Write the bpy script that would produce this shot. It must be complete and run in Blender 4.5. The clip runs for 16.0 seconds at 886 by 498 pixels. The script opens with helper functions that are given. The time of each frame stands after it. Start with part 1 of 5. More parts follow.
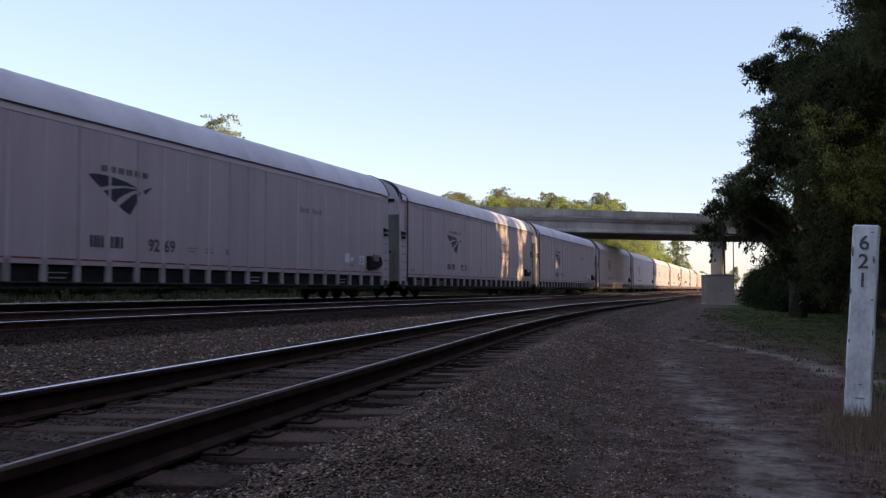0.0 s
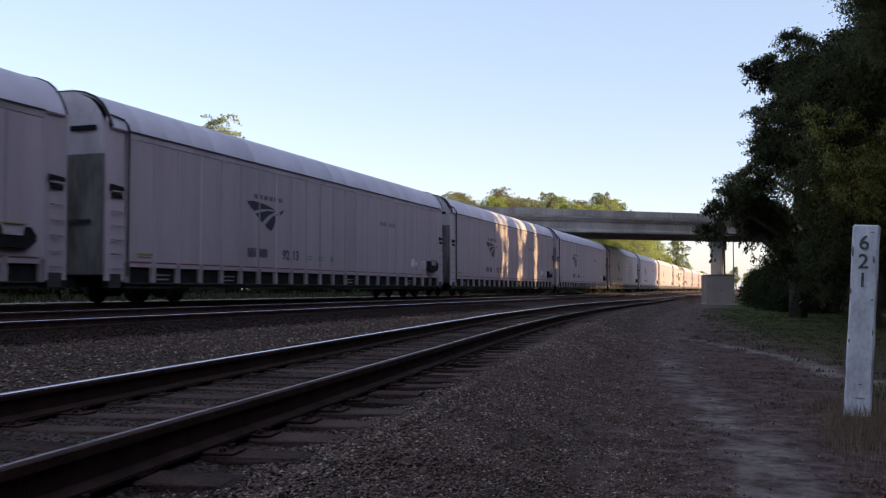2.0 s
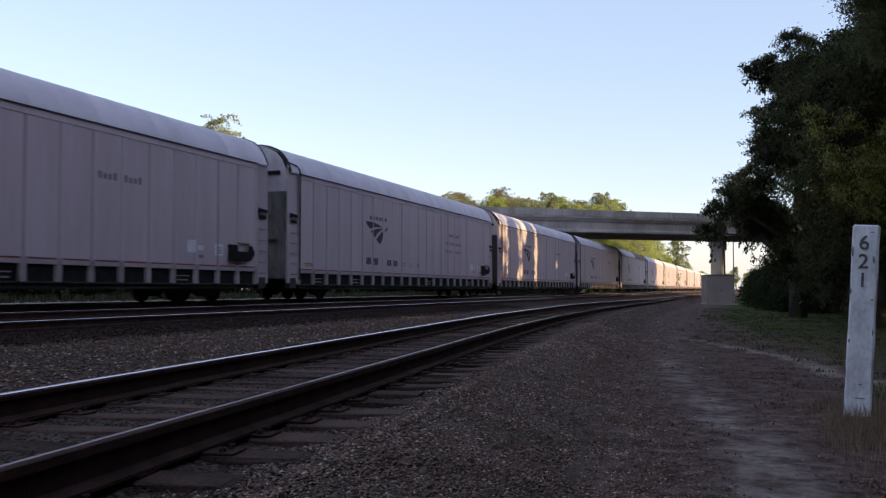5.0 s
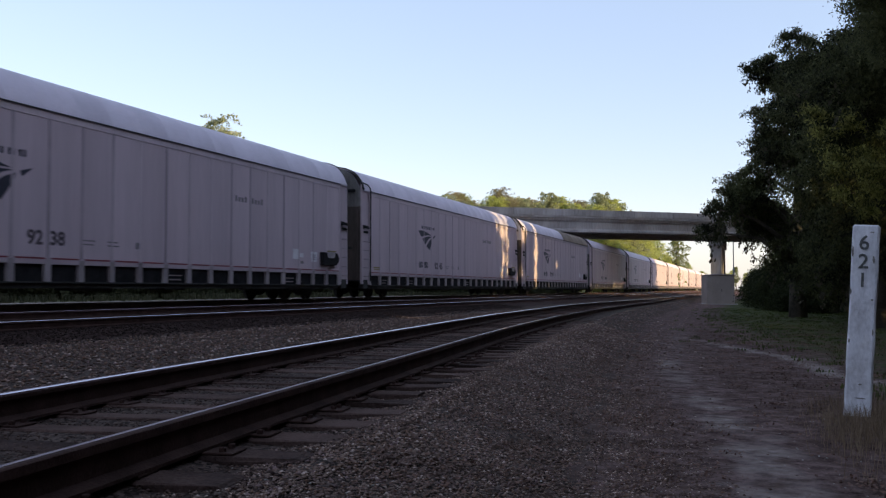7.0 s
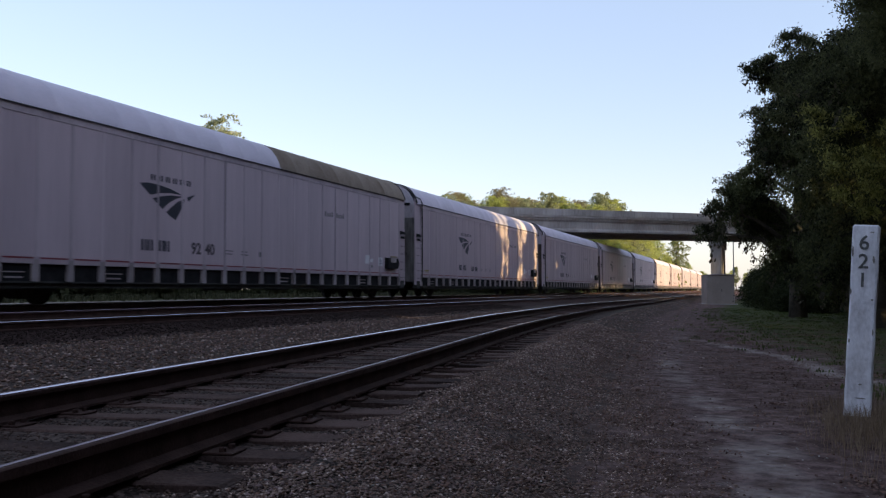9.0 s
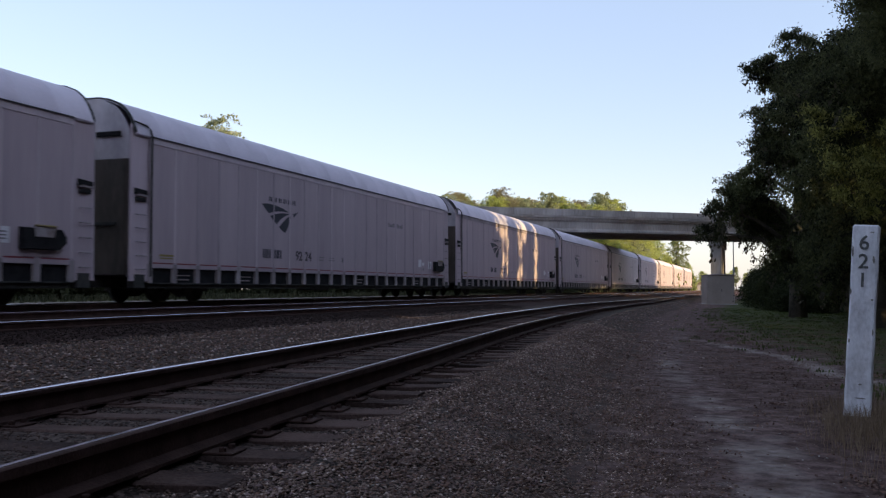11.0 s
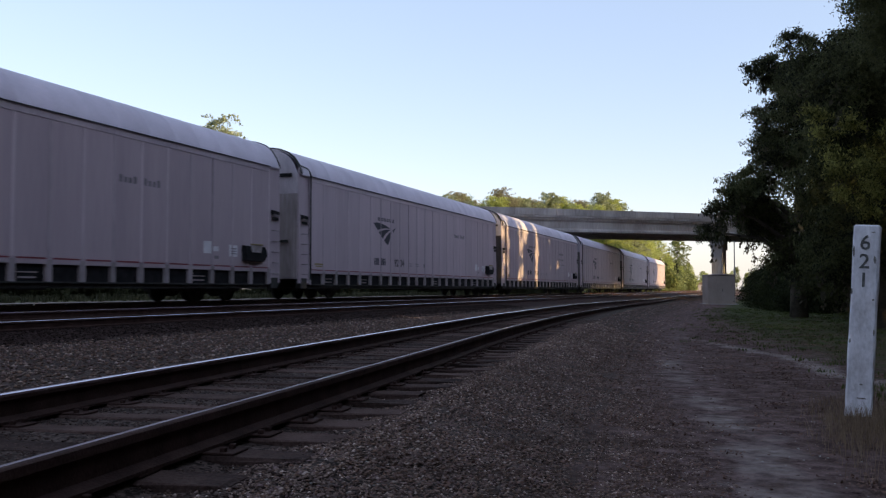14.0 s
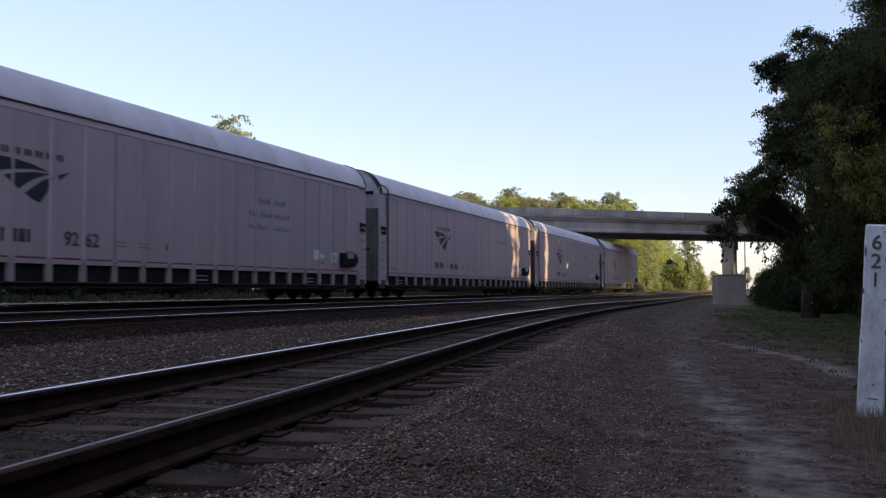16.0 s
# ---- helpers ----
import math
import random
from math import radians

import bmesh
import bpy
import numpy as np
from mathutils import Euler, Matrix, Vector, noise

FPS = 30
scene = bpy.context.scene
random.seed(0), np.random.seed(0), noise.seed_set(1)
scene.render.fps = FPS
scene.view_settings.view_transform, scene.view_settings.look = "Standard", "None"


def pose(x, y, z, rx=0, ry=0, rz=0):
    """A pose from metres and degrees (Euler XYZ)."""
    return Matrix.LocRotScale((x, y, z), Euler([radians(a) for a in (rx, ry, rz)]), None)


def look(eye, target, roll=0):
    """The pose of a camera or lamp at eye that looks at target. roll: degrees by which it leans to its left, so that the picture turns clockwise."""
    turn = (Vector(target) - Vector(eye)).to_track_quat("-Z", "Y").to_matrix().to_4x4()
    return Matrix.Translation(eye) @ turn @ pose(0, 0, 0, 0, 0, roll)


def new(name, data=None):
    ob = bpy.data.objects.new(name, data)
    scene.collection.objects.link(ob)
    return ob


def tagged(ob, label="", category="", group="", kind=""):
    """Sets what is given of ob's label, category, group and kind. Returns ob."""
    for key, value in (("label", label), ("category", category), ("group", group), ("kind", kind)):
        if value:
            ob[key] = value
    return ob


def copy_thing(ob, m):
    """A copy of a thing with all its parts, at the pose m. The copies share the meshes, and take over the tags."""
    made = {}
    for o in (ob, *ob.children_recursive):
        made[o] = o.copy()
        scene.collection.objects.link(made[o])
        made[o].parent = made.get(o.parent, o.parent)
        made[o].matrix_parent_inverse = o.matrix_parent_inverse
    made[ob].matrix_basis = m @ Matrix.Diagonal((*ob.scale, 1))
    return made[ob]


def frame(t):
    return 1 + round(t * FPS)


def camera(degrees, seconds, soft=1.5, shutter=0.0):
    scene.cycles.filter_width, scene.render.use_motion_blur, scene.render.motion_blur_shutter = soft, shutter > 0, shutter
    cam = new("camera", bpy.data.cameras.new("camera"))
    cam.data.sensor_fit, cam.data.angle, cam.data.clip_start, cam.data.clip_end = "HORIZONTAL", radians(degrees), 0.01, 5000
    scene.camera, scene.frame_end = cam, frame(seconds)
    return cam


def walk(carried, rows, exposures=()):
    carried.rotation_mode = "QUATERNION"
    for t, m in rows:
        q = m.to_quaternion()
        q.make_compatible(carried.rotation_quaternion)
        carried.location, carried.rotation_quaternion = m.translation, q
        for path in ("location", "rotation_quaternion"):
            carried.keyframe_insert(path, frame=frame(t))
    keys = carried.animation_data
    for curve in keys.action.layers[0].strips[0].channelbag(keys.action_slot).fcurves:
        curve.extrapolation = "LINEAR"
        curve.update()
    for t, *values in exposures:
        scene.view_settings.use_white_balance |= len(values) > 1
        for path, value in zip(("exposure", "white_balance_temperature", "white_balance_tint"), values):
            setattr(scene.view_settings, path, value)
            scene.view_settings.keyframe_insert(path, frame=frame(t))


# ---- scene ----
# Distances: x across the tracks (right is +), y along the main tracks, z up; z = 0 is the rail top of the siding by the camera.
cam = camera(51.38, 16.0, soft=1.25, shutter=0.14)
EYE = (0.0, 0.0, 0.6)
TURN, TILT = 18.818, 2.494


def view(px):
    return pose(*EYE, 90 + TILT, 0, TURN + px * 0.03515)


walk(cam, [(0, view(0)), (6, view(0)), (12.5, view(0)), (13.0, view(0)), (13.5, view(0.7)), (14.0, view(1.5)), (14.5, view(1.8)),
           (15.0, view(4.6)), (15.5, view(9.2)), (16.0, view(18.6))],
     exposures=[(0, 1.0, 6900, 33), (16, 1.0, 6900, 33)])

# ---- light ----
SUN_UP, SUN_SIDE = 15.0, -10.0     # elevation; degrees from +x towards +y
world = bpy.data.worlds.new("world")
scene.world = world
world.use_nodes = True
wn = world.node_tree.nodes
sky = wn.new("ShaderNodeTexSky")
sky.sky_type = "NISHITA"
sky.sun_disc = False
sky.sun_elevation = radians(SUN_UP)
sky.sun_rotation = radians(90 - SUN_SIDE)
sky.air_density, sky.dust_density, sky.ozone_density = 1.0, 0.55, 1.2
wn["Background"].inputs["Strength"].default_value = 0.15
haze = wn.new("ShaderNodeMix")          # thin even haze over the clear sky
haze.data_type = "RGBA"
haze.inputs["Factor"].default_value = 0.5
haze.inputs["B"].default_value = (1.56, 2.55, 3.12, 1)
world.node_tree.links.new(sky.outputs[0], haze.inputs["A"])
world.node_tree.links.new(haze.outputs["Result"], wn["Background"].inputs["Color"])
sun = new("sun", bpy.data.lights.new("sun", "SUN"))
sun.data.energy, sun.data.angle, sun.data.color = 3.0, radians(0.53), (1.0, 0.90, 0.40)
S = Vector((math.cos(radians(SUN_UP)) * math.cos(radians(SUN_SIDE)), math.cos(radians(SUN_UP)) * math.sin(radians(SUN_SIDE)), math.sin(radians(SUN_UP))))
sun.matrix_world = look(S * 100, (0, 0, 0))


# ---- materials ----
def material(name, dark, light, rough=0.8, metal=0.0, scale=6.0, fine=60.0, bump=0.2, spread=0.25, island=0.0, per_object=0.0, detail=6.0, stretch=(1, 1, 1)):
    """Two colours mixed by noise at two scales, with bump from the finer one."""
    m = bpy.data.materials.new(name)
    m.use_nodes = True
    n, l = m.node_tree.nodes, m.node_tree.links
    b = n["Principled BSDF"]
    co = n.new("ShaderNodeTexCoord")
    big, small = n.new("ShaderNodeTexNoise"), n.new("ShaderNodeTexNoise")
    big.inputs["Scale"].default_value, small.inputs["Scale"].default_value = scale, fine
    big.inputs["Detail"].default_value = detail
    mp = n.new("ShaderNodeMapping")
    mp.inputs["Scale"].default_value = stretch
    l.new(co.outputs["Object"], mp.inputs["Vector"])
    if per_object:                  # each piece takes its own cut of the pattern
        far = n.new("ShaderNodeMath")
        far.operation = "MULTIPLY"
        far.inputs[1].default_value = 57.0
        l.new(n.new("ShaderNodeObjectInfo").outputs["Random"], far.inputs[0])
        l.new(far.outputs[0], mp.inputs["Location"])
    l.new(mp.outputs[0], big.inputs["Vector"]), l.new(mp.outputs[0], small.inputs["Vector"])
    mixed = n.new("ShaderNodeMath")
    mixed.operation = "MULTIPLY_ADD"
    mixed.inputs[1].default_value = 0.45
    l.new(small.outputs["Fac"], mixed.inputs[0]), l.new(big.outputs["Fac"], mixed.inputs[2])
    value = mixed.outputs[0]
    if island or per_object:
        add = n.new("ShaderNodeMath")
        add.operation = "MULTIPLY_ADD"
        src = n.new("ShaderNodeNewGeometry").outputs["Random Per Island"] if island else n.new("ShaderNodeObjectInfo").outputs["Random"]
        add.inputs[1].default_value = island if island else per_object
        l.new(src, add.inputs[0]), l.new(value, add.inputs[2])
        shift = n.new("ShaderNodeMath")
        shift.inputs[1].default_value = -island / 2 if island else -per_object / 2
        l.new(add.outputs[0], shift.inputs[0])
        value = shift.outputs[0]
    ramp = n.new("ShaderNodeValToRGB")
    ramp.color_ramp.elements[0].position, ramp.color_ramp.elements[1].position = 0.72 - spread, 0.72 + spread
    ramp.color_ramp.elements[0].color, ramp.color_ramp.elements[1].color = (*dark, 1), (*light, 1)
    l.new(value, ramp.inputs[0]), l.new(ramp.outputs[0], b.inputs["Base Color"])
    b.inputs["Roughness"].default_value, b.inputs["Metallic"].default_value = rough, metal
    if rough >= 0.8:                # dusty, matt surfaces
        b.inputs["Specular IOR Level"].default_value = 0.06
    if bump:
        bp = n.new("ShaderNodeBump")
        bp.inputs["Strength"].default_value, bp.inputs["Distance"].default_value = bump, 0.02
        l.new(small.outputs["Fac"], bp.inputs["Height"]), l.new(bp.outputs[0], b.inputs["Normal"])
    return m


def leaf_material(name, dark, light, through_light=0.35, single=0.4, clump=0.5, spread=0.3):
    m = material(name, dark, light, 0.6, 0, clump, 3.0, 0, spread, island=single)
    n, l = m.node_tree.nodes, m.node_tree.links
    b, out = n["Principled BSDF"], n["Material Output"]
    tr, mix = n.new("ShaderNodeBsdfTranslucent"), n.new("ShaderNodeMixShader")
    mix.inputs[0].default_value = through_light
    l.new(n["Color Ramp"].outputs[0], tr.inputs["Color"])
    l.new(b.outputs[0], mix.inputs[1]), l.new(tr.outputs[0], mix.inputs[2]), l.new(mix.outputs[0], out.inputs["Surface"])
    b.inputs["Specular IOR Level"].default_value = 0.08
    return m


BALLAST = material("ballast_gravel", (0.04, 0.0335, 0.035), (0.17, 0.1395, 0.145), 0.95, 0, 0.6, 28, 0.8, 0.3)
STONE_PALE = material("pale_limestone_chip", (0.22, 0.185, 0.165), (0.44, 0.39, 0.355), 0.9, 0, 3, 50, 0.3, 0.32, island=0.5)
STONE_BED = material("brown_bed_stone", (0.036, 0.0215, 0.019), (0.145, 0.090, 0.078), 0.9, 0, 3, 50, 0.3, 0.34, island=0.45)
STONE_DARK = material("oil_darkened_stone", (0.012, 0.0074, 0.0066), (0.055, 0.034, 0.029), 0.9, 0, 3, 50, 0.3, 0.32, island=0.5)
TIE = material("weathered_tie_wood", (0.030, 0.0170, 0.0145), (0.122, 0.071, 0.060), 0.9, 0, 3, 45, 0.7, 0.3, per_object=0.4)
RUST = material("rail_rust", (0.034, 0.0175, 0.0148), (0.08, 0.042, 0.035), 0.85, 0.1, 5, 60, 0.3, 0.3)
POLISH = material("polished_rail_head", (0.62, 0.54, 0.60), (0.86, 0.76, 0.83), 0.18, 1.0, 2, 80, 0.02, 0.3)
SILVER = material("silver_grey_car_paint", (0.380, 0.286, 0.312), (0.518, 0.394, 0.426), 0.62, 0.05, 1.2, 11, 0.03, 0.40, per_object=0.13, stretch=(1, 1, 0.10))
SILVER_PALER = material("paler_silver_car_paint", (0.455, 0.347, 0.380), (0.615, 0.472, 0.514), 0.62, 0.05, 1.2, 11, 0.03, 0.40, per_object=0.13, stretch=(1, 1, 0.10))
STAINED = material("brown_streaked_end_sheet", (0.16, 0.1067, 0.092), (0.50, 0.4316, 0.45), 0.7, 0.03, 1.3, 9, 0.05, 0.24, per_object=0.2, stretch=(1, 1, 0.25))
POSTS = material("pale_side_post_paint", (0.30, 0.235, 0.255), (0.60, 0.475, 0.51), 0.6, 0.05, 0.8, 9, 0.03, 0.40, per_object=0.62, stretch=(1, 1, 0.3))
ROOFING = material("galvanised_roof_sheet", (0.47, 0.405, 0.465), (0.70, 0.61, 0.69), 0.6, 0.1, 0.7, 14, 0.04, 0.45, per_object=0.12)
ROOF_RUST = material("rusted_roof_sheet", (0.16, 0.11, 0.085), (0.33, 0.26, 0.21), 0.8, 0.1, 0.8, 12, 0.1, 0.35, per_object=0.3)
WHITE = material("white_paint_grimy", (0.18, 0.142, 0.145), (0.42, 0.342, 0.355), 0.6, 0, 1.6, 12, 0.05, 0.30, per_object=0.2, stretch=(1, 1, 0.4))
GRIME_BROWN = material("dark_brown_door_panel", (0.035, 0.024, 0.020), (0.125, 0.088, 0.075), 0.7, 0.05, 1.6, 8, 0.05, 0.30, per_object=0.2, stretch=(1, 1, 0.3))
DOOR_PALE = material("streaked_pale_door_panel", (0.19, 0.15, 0.145), (0.52, 0.425, 0.435), 0.65, 0.05, 1.6, 8, 0.05, 0.30, per_object=0.2, stretch=(1, 1, 0.25))
GABLE = material("white_gable_paint", (0.34, 0.285, 0.31), (0.62, 0.53, 0.57), 0.6, 0, 1.6, 12, 0.05, 0.30, per_object=0.2, stretch=(1, 1, 0.4))
PLACARD = material("white_placard", (0.60, 0.55, 0.58), (0.82, 0.78, 0.80), 0.5, 0, 2, 20, 0, 0.3)
GRIME = material("grimy_door_panel", (0.06, 0.05, 0.047), (0.26, 0.235, 0.225), 0.7, 0.05, 1.6, 8, 0.05, 0.26, per_object=0.2, stretch=(1, 1, 0.3))
BLACK = material("black_underframe", (0.016, 0.015, 0.014), (0.05, 0.045, 0.042), 0.75, 0.1, 4, 30, 0.1)
# for dark fittings, and for the fill that stands for shade in the sill openings
DARK = material("dark_parts_and_opening_shade", (0.012, 0.011, 0.012), (0.028, 0.026, 0.028), 0.8, 0, 4, 30, 0)
NAVY = material("navy_decal", (0.010, 0.010, 0.022), (0.032, 0.031, 0.052), 0.55, 0, 1, 12, 0)
MAROON = material("faded_maroon_stencil", (0.04, 0.026, 0.034), (0.10, 0.07, 0.082), 0.6, 0, 2, 12, 0)
FADED = material("faded_grey_decal", (0.17, 0.145, 0.155), (0.26, 0.215, 0.23), 0.6, 0, 1, 12, 0)
RED = material("red_stripe", (0.20, 0.018, 0.032), (0.31, 0.035, 0.05), 0.5, 0, 1, 12, 0)
YELLOW = material("ochre_stencil", (0.22, 0.15, 0.04), (0.34, 0.25, 0.08), 0.6, 0, 1, 12, 0)
CONCRETE = material("bridge_concrete", (0.21, 0.182, 0.17), (0.50, 0.45, 0.435), 0.85, 0, 0.5, 5, 0.2, 0.34, per_object=0.1, stretch=(1, 1, 0.25))
SHELTER = material("weathered_shelter_wall", (0.27, 0.208, 0.183), (0.39, 0.31, 0.275), 0.8, 0, 0.9, 12, 0.1, 0.3)
POST = material("white_post_paint", (0.46, 0.42, 0.435), (0.86, 0.82, 0.86), 0.65, 0, 7, 40, 0.4, 0.26, stretch=(1, 1, 0.5))
CHIP = material("chipped_concrete", (0.10, 0.085, 0.075), (0.30, 0.27, 0.25), 0.9, 0, 12, 60, 0.3, 0.3)
LETTER = material("black_stencil", (0.02, 0.02, 0.02), (0.16, 0.155, 0.15), 0.7, 0, 20, 80, 0, 0.2)
BARK = material("bark", (0.03, 0.024, 0.018), (0.13, 0.105, 0.085), 0.9, 0, 2, 18, 0.8, 0.3)
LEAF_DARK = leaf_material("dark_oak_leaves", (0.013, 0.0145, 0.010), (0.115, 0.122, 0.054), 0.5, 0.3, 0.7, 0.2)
# brighter, yellower oak leaves: sunlight put into the leaf colour
LEAF_SUNLIT = leaf_material("sunlit_patch_oak_leaves", (0.04, 0.042, 0.014), (0.33, 0.315, 0.095), 0.5, 0.4, 1.6, 0.2)
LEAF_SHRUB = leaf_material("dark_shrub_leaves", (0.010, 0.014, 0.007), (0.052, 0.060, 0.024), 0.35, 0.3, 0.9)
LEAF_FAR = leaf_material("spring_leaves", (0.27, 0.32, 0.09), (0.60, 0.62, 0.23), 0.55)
# greyed and paled green: distance haze put into the leaf colour
LEAF_HAZY = leaf_material("haze_paled_leaves", (0.22, 0.25, 0.15), (0.50, 0.52, 0.33), 0.55)
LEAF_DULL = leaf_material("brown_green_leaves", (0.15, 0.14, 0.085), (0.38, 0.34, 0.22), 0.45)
LEAF_PINE = leaf_material("pine_green_leaves", (0.10, 0.14, 0.055), (0.31, 0.33, 0.14), 0.45)
LEAF_VERGE = leaf_material("verge_leaves", (0.036, 0.041, 0.022), (0.105, 0.11, 0.058))
MOSS = leaf_material("hanging_moss", (0.05, 0.045, 0.03), (0.13, 0.11, 0.075))
BLADE = leaf_material("green_grass", (0.040, 0.055, 0.016), (0.115, 0.135, 0.042))
VERGE_GRASS = leaf_material("verge_grass", (0.034, 0.035, 0.019), (0.095, 0.092, 0.05))
STRAW = leaf_material("dry_grass", (0.13, 0.078, 0.05), (0.36, 0.245, 0.16))
WEED = leaf_material("short_brown_weeds", (0.075, 0.046, 0.035), (0.19, 0.122, 0.092))
LITTER = leaf_material("fallen_leaves", (0.07, 0.032, 0.025), (0.22, 0.118, 0.088), 0.1)
METAL = material("galvanised_pole", (0.22, 0.22, 0.22), (0.38, 0.38, 0.38), 0.5, 0.6, 3, 20, 0)


def mixed_stone(name, tones):
    """Crushed stone in which every chip takes one of several tones, with fine grain on it."""
    m = material(name, (0.55, 0.54, 0.52), (1.12, 1.12, 1.12), 0.9, 0, 2.2, 60, 0.3, 0.26)
    n, l = m.node_tree.nodes, m.node_tree.links
    tone, mul = n.new("ShaderNodeValToRGB"), n.new("ShaderNodeMix")
    ramp = tone.color_ramp
    ramp.interpolation = "CONSTANT"
    for i, c in enumerate(tones):
        e = ramp.elements[i] if i < 2 else ramp.elements.new(i / len(tones))
        e.position, e.color = i / len(tones), (*c, 1)
    mul.data_type, mul.blend_type = "RGBA", "MULTIPLY"
    mul.inputs["Factor"].default_value = 1.0
    l.new(n.new("ShaderNodeNewGeometry").outputs["Random Per Island"], tone.inputs[0])
    l.new(n["Color Ramp"].outputs[0], mul.inputs["A"]), l.new(tone.outputs[0], mul.inputs["B"])
    l.new(mul.outputs["Result"], n["Principled BSDF"].inputs["Base Color"])
    return m


STONE = mixed_stone("crushed_stone", [(0.096, 0.057, 0.044), (0.227, 0.148, 0.121), (0.296, 0.189, 0.156), (0.156, 0.089, 0.068), (0.261, 0.167, 0.162), (0.348, 0.232, 0.188), (0.2, 0.106, 0.078), (0.261, 0.172, 0.143), (0.131, 0.079, 0.067), (0.556, 0.399, 0.345), (0.209, 0.128, 0.117), (0.278, 0.16, 0.117), (0.243, 0.15, 0.123), (0.173, 0.106, 0.083)])


def ground_material():
    """Grey ballast by the tracks, brown litter-strewn dirt to the right, pale sand on the trodden path, grass further off."""
    m = material("gravel_dirt_and_sand", (0.044, 0.0217, 0.019), (0.195, 0.1219, 0.110), 0.95, 0, 8.0, 45, 0.7, 0.19)
    n, l = m.node_tree.nodes, m.node_tree.links
    b, ramp = n["Principled BSDF"], n["Color Ramp"]
    at = n.new("ShaderNodeAttribute")
    at.attribute_name = "cover"      # red: sand, green: grass, blue: ballast; oily: oil-darkened track bed
    strewn = n.new("ShaderNodeAttribute")
    strewn.attribute_name = "litter"
    oil = n.new("ShaderNodeAttribute")
    oil.attribute_name = "oily"
    sep = n.new("ShaderNodeSeparateColor")
    l.new(at.outputs["Color"], sep.inputs[0])
    co = n.new("ShaderNodeTexCoord")
    last = ramp.outputs[0]
    for channel, dark, light, scale, edge in (("Blue", (0.022, 0.0142, 0.0115), (0.120, 0.080, 0.068), 26, 1.4), ("Green", (0.028, 0.036, 0.014), (0.085, 0.088, 0.036), 9, 3.0), ("Red", (0.21, 0.1592, 0.142), (0.37, 0.2895, 0.262), 14, 2.2), ("Litter", (0.036, 0.0185, 0.0145), (0.125, 0.072, 0.057), 30, 5.0), ("Alpha", (0.020, 0.0101, 0.0085), (0.062, 0.0338, 0.029), 18, 3.0)):
        no = n.new("ShaderNodeTexNoise")
        no.inputs["Scale"].default_value, no.inputs["Detail"].default_value = scale, 8
        l.new(co.outputs["Object"], no.inputs["Vector"])
        tone = no.outputs["Fac"]
        if channel == "Blue":       # single chips of stone, each with its own tone
            chip, grey = n.new("ShaderNodeTexVoronoi"), n.new("ShaderNodeSeparateColor")
            chip.inputs["Scale"].default_value = 42.0
            l.new(co.outputs["Object"], chip.inputs["Vector"]), l.new(chip.outputs["Color"], grey.inputs[0])
            both = n.new("ShaderNodeMix")
            both.inputs["Factor"].default_value = 0.45
            l.new(no.outputs["Fac"], both.inputs["A"]), l.new(grey.outputs["Red"], both.inputs["B"])
            tone = both.outputs["Result"]
        r = n.new("ShaderNodeValToRGB")
        r.color_ramp.elements[0].position, r.color_ramp.elements[1].position = 0.32, 0.68
        r.color_ramp.elements[0].color, r.color_ramp.elements[1].color = (*dark, 1), (*light, 1)
        l.new(tone, r.inputs[0])
        wide = n.new("ShaderNodeTexNoise")
        wide.inputs["Scale"].default_value, wide.inputs["Detail"].default_value = edge, 9
        l.new(co.outputs["Object"], wide.inputs["Vector"])
        ma = n.new("ShaderNodeMath")
        ma.operation = "ADD"
        l.new(oil.outputs["Fac"] if channel == "Alpha" else strewn.outputs["Fac"] if channel == "Litter" else sep.outputs[channel], ma.inputs[0]), l.new(wide.outputs["Fac"], ma.inputs[1])
        mr = n.new("ShaderNodeMapRange")
        mr.inputs["From Min"].default_value, mr.inputs["From Max"].default_value = (0.80, 1.16) if channel == "Red" else (0.88, 1.08)
        l.new(ma.outputs[0], mr.inputs["Value"])
        mix = n.new("ShaderNodeMix")
        mix.data_type = "RGBA"
        l.new(mr.outputs[0], mix.inputs["Factor"]), l.new(last, mix.inputs["A"]), l.new(r.outputs[0], mix.inputs["B"])
        last = mix.outputs["Result"]
    l.new(last, b.inputs["Base Color"])
    return m


GROUND = ground_material()


# ---- building helpers ----
def mesh_of(name, verts, faces, mats, index=None, smooth=False):
    me = bpy.data.meshes.new(name)
    me.from_pydata(verts, [], faces)
    for m in mats:
        me.materials.append(m)
    if index is not None:
        me.polygons.foreach_set("material_index", index)
    if smooth:
        me.polygons.foreach_set("use_smooth", [True] * len(me.polygons))
    me.update()
    return me


def mesh_np(name, verts, quads, mat):
    """A mesh from arrays: verts (n, 3), quads or triangles (m, k)."""
    me = bpy.data.meshes.new(name)
    k = quads.shape[1]
    me.vertices.add(len(verts)), me.loops.add(quads.size), me.polygons.add(len(quads))
    me.vertices.foreach_set("co", np.ascontiguousarray(verts, dtype=np.float32).ravel())
    me.loops.foreach_set("vertex_index", np.ascontiguousarray(quads, dtype=np.int32).ravel())
    me.polygons.foreach_set("loop_start", np.arange(0, quads.size, k, dtype=np.int32))
    me.materials.append(mat)
    me.update(calc_edges=True)
    me.validate()
    return me


